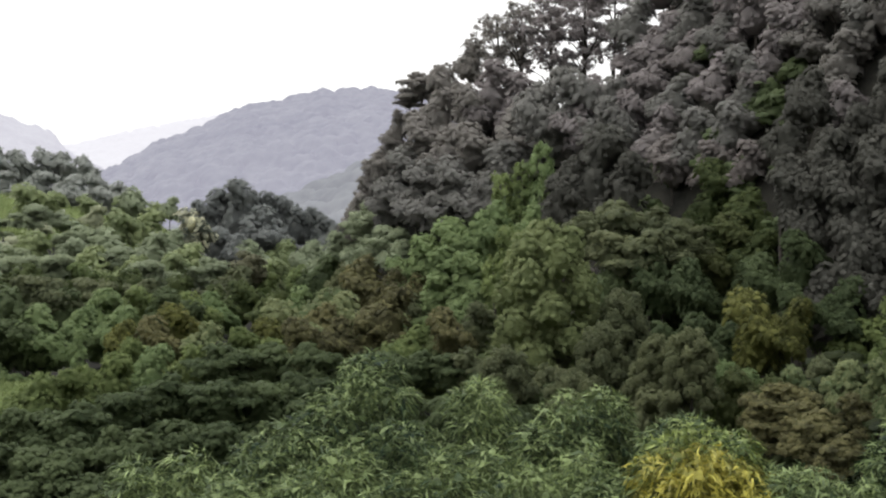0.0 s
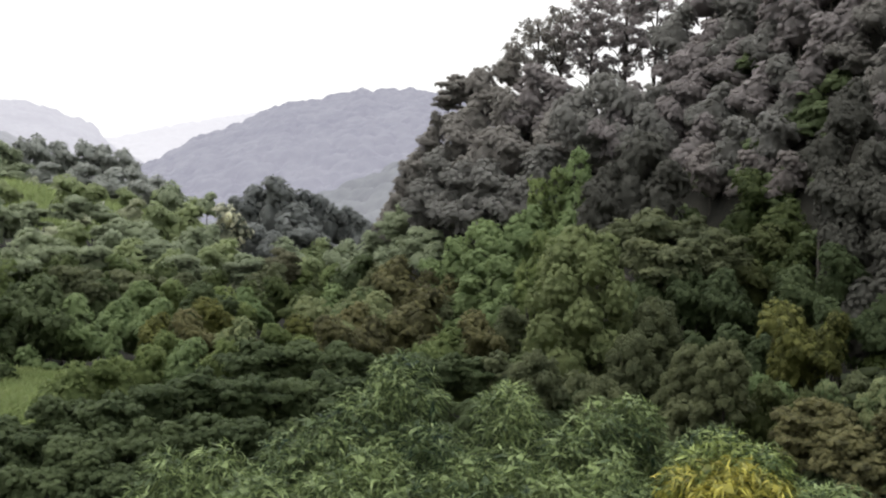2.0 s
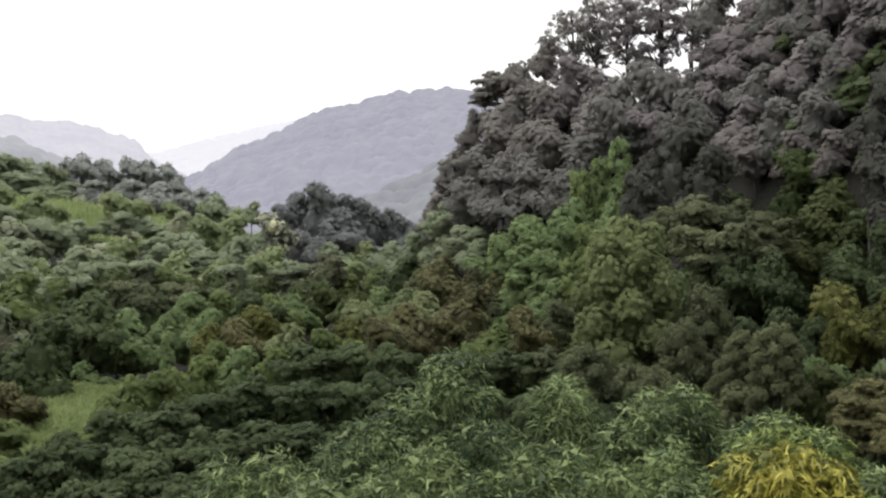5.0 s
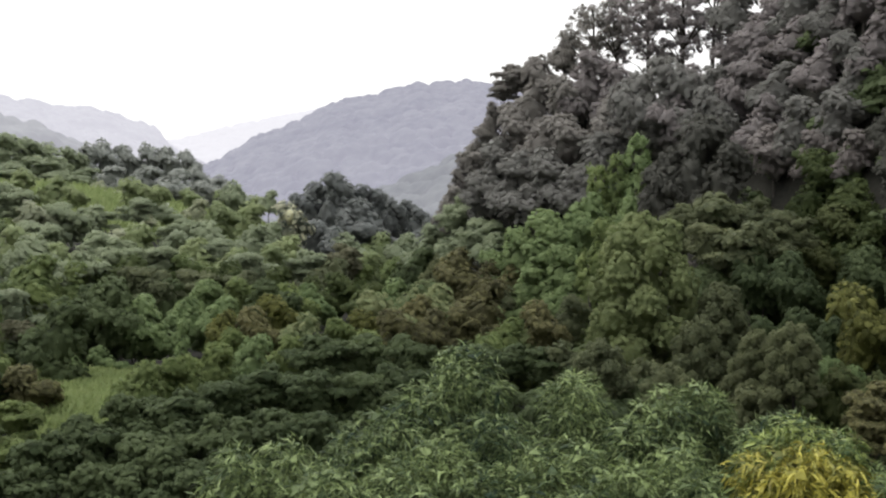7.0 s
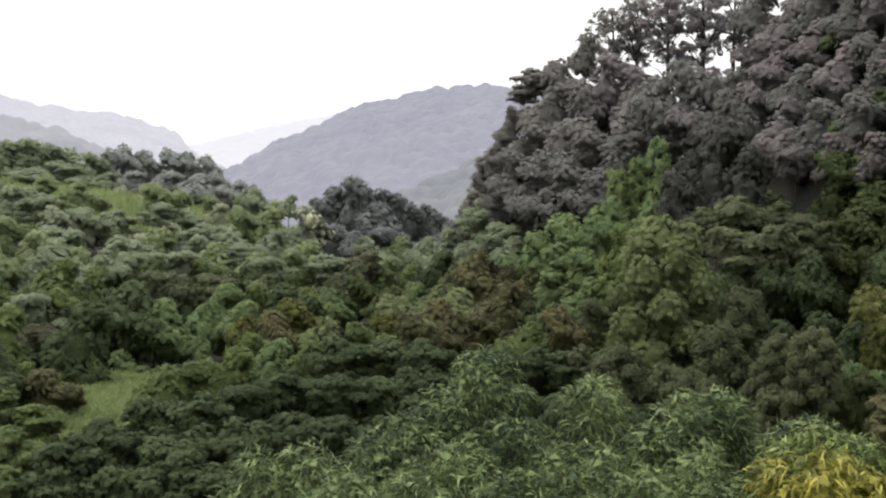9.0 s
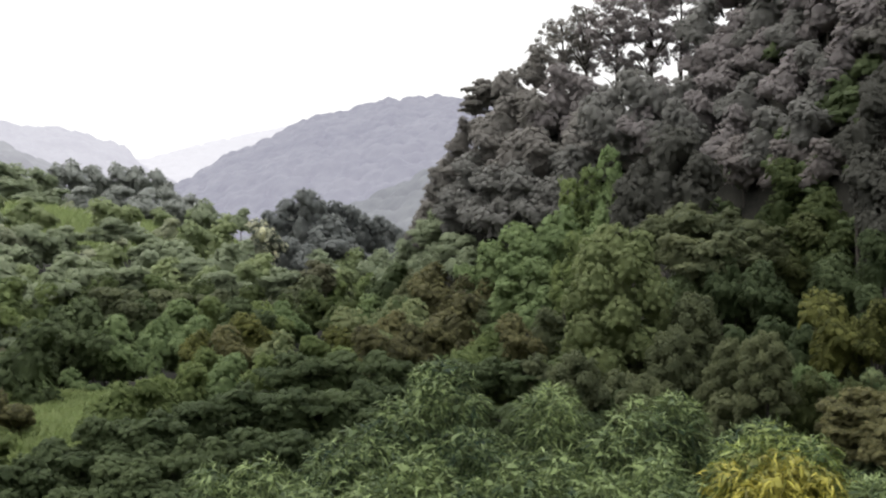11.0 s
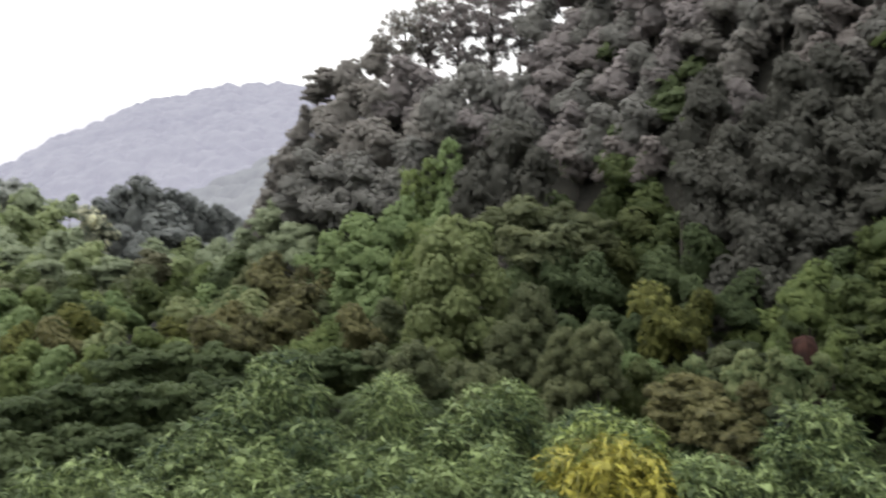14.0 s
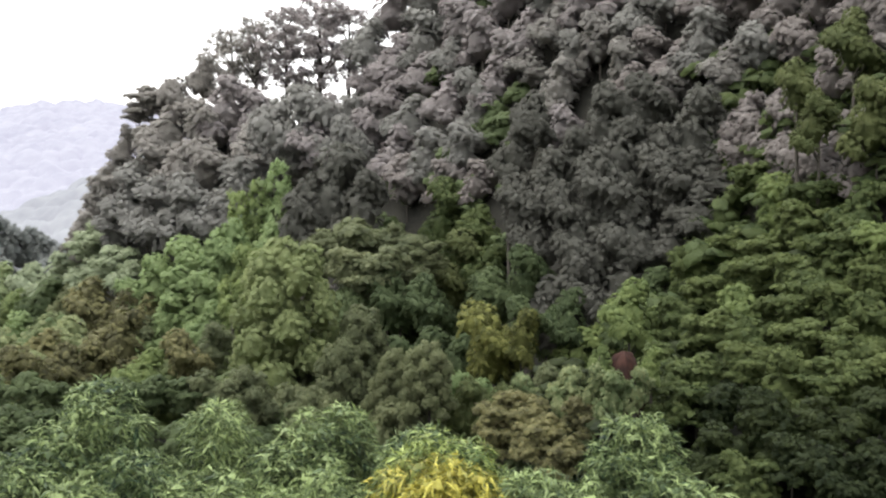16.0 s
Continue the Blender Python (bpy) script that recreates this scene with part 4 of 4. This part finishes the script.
plant("dome", "leafy", -38.0, 35.5, 10.0, 2.2)
plant("umbrella", "leafy", -27.9, 41.0, 9.4, 2.5)
plant("umbrella", "leafy", -29.7, 37.5, 9.2, 2.5)
plant("dome", "leafy", -32.1, 35.0, 9.1, 2.3)
plant("umbrella", "leafy", -34.4, 35.0, 9.1, 2.5)
plant("umbrella", "leafy", -36.7, 34.0, 9.0, 2.5)
plant("dome", "leafy", -26.4, 34.5, 8.3, 2.1)
plant("umbrella", "leafy", -28.8, 32.5, 8.2, 2.4)
plant("umbrella", "leafy", -31.2, 33.5, 8.5, 2.2)
plant("dome", "leafy", -33.6, 32.5, 8.4, 2.4)
plant("umbrella", "leafy", -35.8, 32.0, 8.2, 2.5)
plant("umbrella", "leafy", -38.0, 33.0, 8.4, 2.2)
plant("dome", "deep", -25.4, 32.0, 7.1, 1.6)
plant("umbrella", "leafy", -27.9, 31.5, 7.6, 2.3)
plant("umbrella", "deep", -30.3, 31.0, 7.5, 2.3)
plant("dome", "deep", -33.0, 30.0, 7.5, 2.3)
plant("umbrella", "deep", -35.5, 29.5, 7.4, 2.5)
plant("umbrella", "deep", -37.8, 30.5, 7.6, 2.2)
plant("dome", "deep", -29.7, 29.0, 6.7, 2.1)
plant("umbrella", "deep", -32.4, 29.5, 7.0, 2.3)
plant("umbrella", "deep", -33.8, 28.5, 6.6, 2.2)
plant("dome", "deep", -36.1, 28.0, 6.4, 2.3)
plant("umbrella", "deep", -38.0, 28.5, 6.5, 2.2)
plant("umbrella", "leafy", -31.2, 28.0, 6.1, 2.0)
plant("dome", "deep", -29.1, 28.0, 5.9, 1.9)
plant("dome", "olive", -8.3, 41.5, 6.2, 2.6)
plant("dome", "olive", -6.4, 43.5, 5.9, 2.2)
plant("dome", "olive", -10.2, 42.0, 6.3, 2.6)
plant("dome", "olive", -12.1, 40.5, 6.3, 2.4)
plant("dome", "olive", -11.4, 37.5, 5.8, 2.3)
plant("dome", "olive", -13.4, 37.0, 6.1, 2.2)
plant("cone", "olive", -13.8, 36.0, 8.1, 2.0)
plant("cone", "olive", -12.0, 38.0, 7.6, 1.6)
plant("bush", "fresh", -15.2, 39.0, 6.5, 2.0)
plant("bush", "fresh", -16.8, 38.0, 6.4, 1.5)
plant("umbrella", "vine", -17.9, 33.5, 6.5, 2.1)
plant("umbrella", "vine", -18.8, 33.0, 6.8, 2.5)
plant("umbrella", "vine", -17.8, 32.5, 6.1, 2.0)
plant("umbrella", "vine", -20.4, 31.0, 6.4, 2.2)
plant("umbrella", "vine", -22.6, 32.0, 6.8, 1.9)
plant("umbrella", "vine", -21.6, 30.0, 5.9, 1.9)
plant("umbrella", "vine", -16.8, 31.5, 5.5, 1.8)
plant("bush", "vinegreen", -21.9, 35.0, 7.2, 1.8)
plant("bush", "vinegreen", -19.4, 36.5, 6.8, 1.6)
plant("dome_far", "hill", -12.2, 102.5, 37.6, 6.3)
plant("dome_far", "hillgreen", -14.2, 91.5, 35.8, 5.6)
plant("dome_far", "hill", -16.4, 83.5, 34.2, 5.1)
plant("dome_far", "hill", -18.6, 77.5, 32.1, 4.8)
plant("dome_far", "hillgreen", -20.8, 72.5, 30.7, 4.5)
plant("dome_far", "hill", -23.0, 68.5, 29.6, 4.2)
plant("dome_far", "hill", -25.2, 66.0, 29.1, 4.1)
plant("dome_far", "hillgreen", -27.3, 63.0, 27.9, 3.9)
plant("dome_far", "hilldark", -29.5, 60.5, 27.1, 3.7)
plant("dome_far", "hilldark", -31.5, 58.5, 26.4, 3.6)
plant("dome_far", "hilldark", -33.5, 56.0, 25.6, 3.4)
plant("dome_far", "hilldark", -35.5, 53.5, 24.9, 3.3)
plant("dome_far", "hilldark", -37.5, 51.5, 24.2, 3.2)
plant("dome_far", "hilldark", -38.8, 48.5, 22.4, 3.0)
plant("dome", "dark", -19.5, 50.0, 11.3, 2.8)
plant("dome", "dark", -17.8, 49.0, 10.3, 2.5)
plant("dome", "dark", -21.7, 47.0, 9.3, 2.6)
plant("dome", "dark", -25.1, 46.0, 9.6, 2.6)
plant("dome", "dark", -26.3, 47.0, 10.3, 2.4)
plant("dome", "dark", -19.3, 46.0, 9.1, 2.3)
plant("bush", "vinegreen", -24.3, 29.6, 7.9, 1.2)
plant("bush", "vinegreen", -25.7, 29.6, 8.0, 1.0)
plant("dome_far", "hillgreen", -16.5, 75.5, 24.3, 3.4)
plant("dome_far", "hill", -21.7, 63.5, 19.8, 2.8)
plant("dome_far", "hill", -9.0, 90.0, 23.1, 4.5)
plant("dome_far", "hillgreen", -10.2, 84.0, 20.5, 4.2)
plant("dome_far", "hill", -8.7, 95.0, 25.1, 4.3)
plant("dome_far", "hill", -7.7, 88.0, 22.2, 4.9)
plant("dome", "dark", -10.2, 56.0, 10.1, 3.1)
plant("dome", "dark", -12.1, 54.0, 10.1, 3.3)
plant("dome", "dark", -14.0, 52.0, 9.8, 2.9)
plant("dome", "dark", -8.9, 52.0, 8.8, 2.9)
plant("umbrella", "dark", -6.9, 39.5, 5.6, 2.4)
plant("umbrella", "dark", -5.0, 38.0, 5.5, 2.6)
plant("bush", "vinegreen", -23.5, 30.0, 8.1, 0.9)
plant("dome_far", "hilldark", -36.1, 44.5, 15.5, 2.5)
plant("dome_far", "hilldark", -33.8, 48.5, 16.4, 2.4)
plant("dome_far", "hilldark", -31.8, 51.5, 17.6, 2.6)
plant("dome_far", "grey", -4.9, 97.5, 23.5, 6.0)
plant("dome_far", "grey", -4.3, 95.0, 21.1, 5.8)
plant("dome_far", "grey", -6.5, 92.5, 21.1, 5.7)
plant("dome_far", "grey", -5.7, 95.0, 22.2, 4.8)
plant("bush", "green", -23.7, 31.2, 8.5, 0.9)
plant("bush", "green", -26.4, 31.0, 8.5, 0.9)
# --- undergrowth between them ---
def undergrowth(label, tone, a0, a1, d0, d1, count, gap, h0, h1, leaves, size, seed):
    rng = random.Random(seed)
    kinds = [crown_arrays(seed + k, 1.0, -0.1, 1.5, "dome", 0.31, 0.55, leaves, size, 0.3) for k in range(5)]
    VV, FF, KK, n = [], [], [], 0
    for k in range(count * 8):
        if len(VV) == count:
            break
        az, d = rng.uniform(a0, a1), math.sqrt(rng.uniform(d0 * d0, d1 * d1))
        x, y = polar(az, d)
        if free(x, y, gap) and not (d > 88 and -11.5 < az < -6):
            h = rng.uniform(h0, h1)
            r = h * rng.uniform(0.55, 0.8)
            V, F, _, K = rng.choice(kinds)
            a = rng.uniform(0, 6.28)
            turn = np.array([[math.cos(a), math.sin(a), 0], [-math.sin(a), math.cos(a), 0], [0, 0, 1]])
            V, K = V @ turn * np.array([r, r, h / 1.5]) + np.array([x, y, float(ground_z(x, y)) - 0.15]), K @ turn
            VV.append(V); FF.append(F + n); KK.append(K); n += len(V)
    ob = new("undergrowth", quads_mesh("undergrowth", np.concatenate(VV), np.concatenate(FF), M[tone], np.concatenate(KK)))
    return tagged(ob, label, "undergrowth", kind="stuff")


undergrowth("dark green scrub on the valley floor", "dark", -30, 36, 15, 36, 70, 0.5, 0.9, 1.5, 9, 0.1, 21)
undergrowth("mixed green scrub between the trees", "leafy", -14, 20, 34, 62, 100, 0.6, 1.2, 2.0, 9, 0.1, 22)
undergrowth("green scrub on the foot of the slope", "deep", -48, -20, 28, 46, 70, 0.3, 1.2, 2.0, 7, 0.09, 27)
undergrowth("dark green scrub below the wooded spur", "dark", -20, -2, 58, 84, 70, -0.5, 1.6, 2.6, 9, 0.1, 28)
undergrowth("leafy scrub on the steep slope", "leafy", -46, -27, 42, 58, 70, -0.5, 1.6, 2.6, 9, 0.1, 29)
undergrowth("haze-greyed scrub under the hillside trees", "hilldark", -48, -3, 66, 125, 190, 0.8, 1.5, 2.6, 9, 0.1, 23)
undergrowth("green and olive scrub on the far slope", "hazeolive", 4, 40, 92, 240, 70, 1.5, 2.0, 3.6, 9, 0.1, 24)


def grass(label, a0, a1, d0, d1, count, h, seed):
    """Tall grass, blade by blade, where no tree stands."""
    rng = np.random.default_rng(seed)
    az, d = np.radians(rng.uniform(a0, a1, count)), np.sqrt(rng.uniform(d0 * d0, d1 * d1, count))
    x, y = -d * np.sin(az), d * np.cos(az)
    P = np.stack([x, y, ground_z(x, y) - 0.05], 1)
    lean = rng.normal(size=(count, 3)) * np.array([0.35, 0.35, 0])
    L = h * rng.uniform(0.6, 1.3, (count, 1))
    q = rng.uniform(0, 6.283, count)
    s = np.stack([np.cos(q), np.sin(q), np.zeros(count)], 1) * L * 0.09
    mid = P + (np.array([0, 0, 0.65]) + lean * 0.4) * L
    V = np.stack([P - s, P + s, mid + s * 0.7, mid - s * 0.7, P + (np.array([0, 0, 0.9]) + lean) * L], 1).reshape(-1, 3)
    i = np.arange(count)[:, None] * 5
    F = np.concatenate([i + np.array([0, 1, 2]), i + np.array([0, 2, 3]), i + np.array([3, 2, 4])])
    return tagged(new("grass", quads_mesh("grass", V, F, M["grass"])), label, "grass", kind="stuff")


grass("tall pale green grass in a clearing on the slope", 21.0, 27.5, 37, 50, 16000, 0.8, 4)
grass("light green meadow grass high on the far slope", 15, 32, 125, 205, 14000, 1.6, 6)


# --- a bare red bank between the bushes ---
def earth_bank(az, d, width, high):
    rng = np.random.default_rng(8)
    q, k = np.meshgrid(np.linspace(0, 2 * math.pi, 49), np.linspace(0, 1, 22))
    r = width * (1 - k ** 5) ** 0.5 * (1 + 0.16 * np.sin(q * 2 + 0.6) + 0.12 * np.sin(q * 5 + k * 6) + 0.05 * np.sin(q * 11 + k * 17)) * (1.5 - 0.5 * k)
    x0, y0 = polar(az, d)
    z = high * k + (0.18 * np.sin(q * 3 + k * 7) + rng.uniform(-0.12, 0.12, k.shape)) * np.sin(k * math.pi) ** 0.5
    z[:, -1] = z[:, 0]
    ob = sheet("earth_bank", r * np.cos(q), r * np.sin(q), z - 0.3, M["clay"])
    ob.location = (x0, y0, float(ground_z(x0, y0)))
    return tagged(ob, "bare reddish-brown earth bank among green bushes", "earth bank")


earth_bank(-24.9, 31.5, 0.62, 3.95)


# --- a small white stone on the meadow ---
def marker_stone(az, d, width, high):
    x, y = polar(az, d)
    ob = new("marker_stone")
    for name, w, z0, z1 in (("shaft", width, -0.3, high * 0.9), ("cap", width * 1.25, high * 0.9, high)):
        bm = bmesh.new()
        bmesh.ops.create_cube(bm, size=1.0)
        bmesh.ops.scale(bm, vec=(w, w * 0.6, z1 - z0), verts=bm.verts)
        bmesh.ops.translate(bm, vec=(0, 0, (z0 + z1) / 2), verts=bm.verts)
        bmesh.ops.bevel(bm, geom=bm.edges, offset=0.03, segments=1, affect="EDGES")
        me = bpy.data.meshes.new(name)
        bm.to_mesh(me)
        bm.free()
        me.materials.append(M["whitewash"])
        new(name, me).parent = ob
    ob.matrix_basis = pose(x, y, float(ground_z(x, y)), 0, 0, az)
    return tagged(ob, "small whitewashed marker stone standing in the meadow", "marker stone", group="marker stones in the meadow")


marker_stone(20.6, 165, 0.4, 1.6)


# ---------- bamboo below the terrace ----------
def bamboo_parts(seed, tone, spread, height, droop):
    """The arching tip of a culm: a pointed head of tufts, each a spray of slim drooping leaves."""
    V, F, T, K = crown_arrays(seed, spread * 1.35, height - 2.7 * spread, height - 0.2 * spread, "head", 0.125, 0.8, 50, 0.15, droop)
    foliage = quads_mesh("foliage", V, F, M[tone], K)
    tufts = len(T)
    v, f = [], []
    tube(v, f, [(0.5 * (1 - k) ** 2, 0, -0.5 + (height + 0.3) * k) for k in np.linspace(0, 1, 12)], 0.03, 0.005, 6)
    culm = quads_mesh("culm", v, f, M["culm"])
    twigs = []
    for i in range(1, tufts, 2):
        v, f = [], []
        p = T[i]
        tube(v, f, [(0.0, 0.0, p[2] - 0.2 * spread), (p[0] * 0.6, p[1] * 0.6, p[2] + 0.04), tuple(p)], 0.006, 0.002, 3)
        twigs.append(quads_mesh("branchlet", v, f, M["culm"]))
    return [foliage, culm] + twigs


def bamboo(az, el, d, spread, tone="bamboo", droop=0.3):
    x, y = polar(az, d)
    g = float(ground_z(x, y)) - 0.1
    height = EYE + d * math.tan(radians(el)) - g
    ob = new("bamboo")
    seed = int(az * 37 + el * 91) % 997
    for me in bamboo_parts(seed, tone, spread, height, droop + 0.2 * (tone == "yellow")):
        new(me.name.split(".")[0], me).parent = ob
    ob.matrix_basis = pose(x, y, g, 0, 0, (seed * 77) % 360)
    words = "yellowing feathery bamboo tip among green bamboo" if tone == "yellow" else "light yellow-green feathery bamboo tip" if tone == "lightbamboo" else "pale green feathery bamboo with slim drooping leaves"
    return tagged(ob, words, "bamboo", group="bamboos below the terrace")


bamboo(4.0, -7.9, 13.0, 0.56)
bamboo(6.2, -9.9, 12.6, 0.52)
bamboo(8.2, -11.6, 12.2, 0.52)
bamboo(2.4, -11.7, 11.9, 0.55)
bamboo(10.3, -12.5, 11.9, 0.52)
bamboo(14.3, -12.9, 11.8, 0.55)
bamboo(16.9, -13.3, 11.6, 0.42)
bamboo(5.4, -13.1, 11.3, 0.58)
bamboo(-2.0, -9.3, 13.0, 0.56)
bamboo(-2.6, -13.1, 11.6, 0.50)
bamboo(0.1, -13.5, 11.3, 0.50)
bamboo(-7.2, -10.1, 12.6, 0.50)
bamboo(-9.1, -9.8, 12.8, 0.34)
bamboo(-5.5, -11.9, 12.1, 0.38)
bamboo(-8.2, -13.2, 11.5, 0.50)
bamboo(-5.2, -14.1, 11.1, 0.50)
bamboo(-13.1, -11.1, 12.0, 0.58)
bamboo(-15.2, -12.0, 11.9, 0.40)
bamboo(8.2, -14.3, 10.9, 0.50)
bamboo(3.1, -14.6, 10.9, 0.50)
bamboo(12.0, -14.6, 10.9, 0.50)
bamboo(-9.5, -14.8, 10.8, 0.45)
bamboo(-19.1, -13.6, 11.0, 0.45)
bamboo(-17.5, -13.5, 11.4, 0.36)
bamboo(-20.9, -13.9, 11.0, 0.40)
bamboo(-2.7, -15.3, 10.7, 0.50)
bamboo(-12.6, -12.9, 11.1, 0.40, "yellow")
bamboo(-15.2, -12.6, 11.0, 0.40, "yellow")
bamboo(-16.2, -13.3, 10.9, 0.38, "yellow")
bamboo(-14.1, -13.4, 10.8, 0.42, "yellow")
bamboo(-14.4, -11.3, 11.5, 0.45, "lightbamboo")
bamboo(-13.0, -12.2, 11.4, 0.30, "lightbamboo")
bamboo(-16.3, -12.2, 11.3, 0.30, "lightbamboo")
bamboo(-25.1, -10.3, 12.0, 0.45)
bamboo(-26.4, -10.5, 12.1, 0.36)
bamboo(-24.2, -12.0, 11.7, 0.45)
bamboo(-26.6, -12.4, 11.5, 0.50)
bamboo(-28.0, -13.7, 11.3, 0.40)
bamboo(-19.7, -13.6, 11.0, 0.45)
bamboo(-17.8, -13.5, 11.3, 0.40)
bamboo(-22.3, -13.9, 11.0, 0.45)
bamboo(-29.8, -14.5, 11.0, 0.40)
low = random.Random(3)
for k in range(22):
    bamboo(15 - 2.1 * k + low.uniform(-0.6, 0.6), low.uniform(-17.5, -15.8), low.uniform(10.2, 10.8), low.uniform(0.42, 0.55))
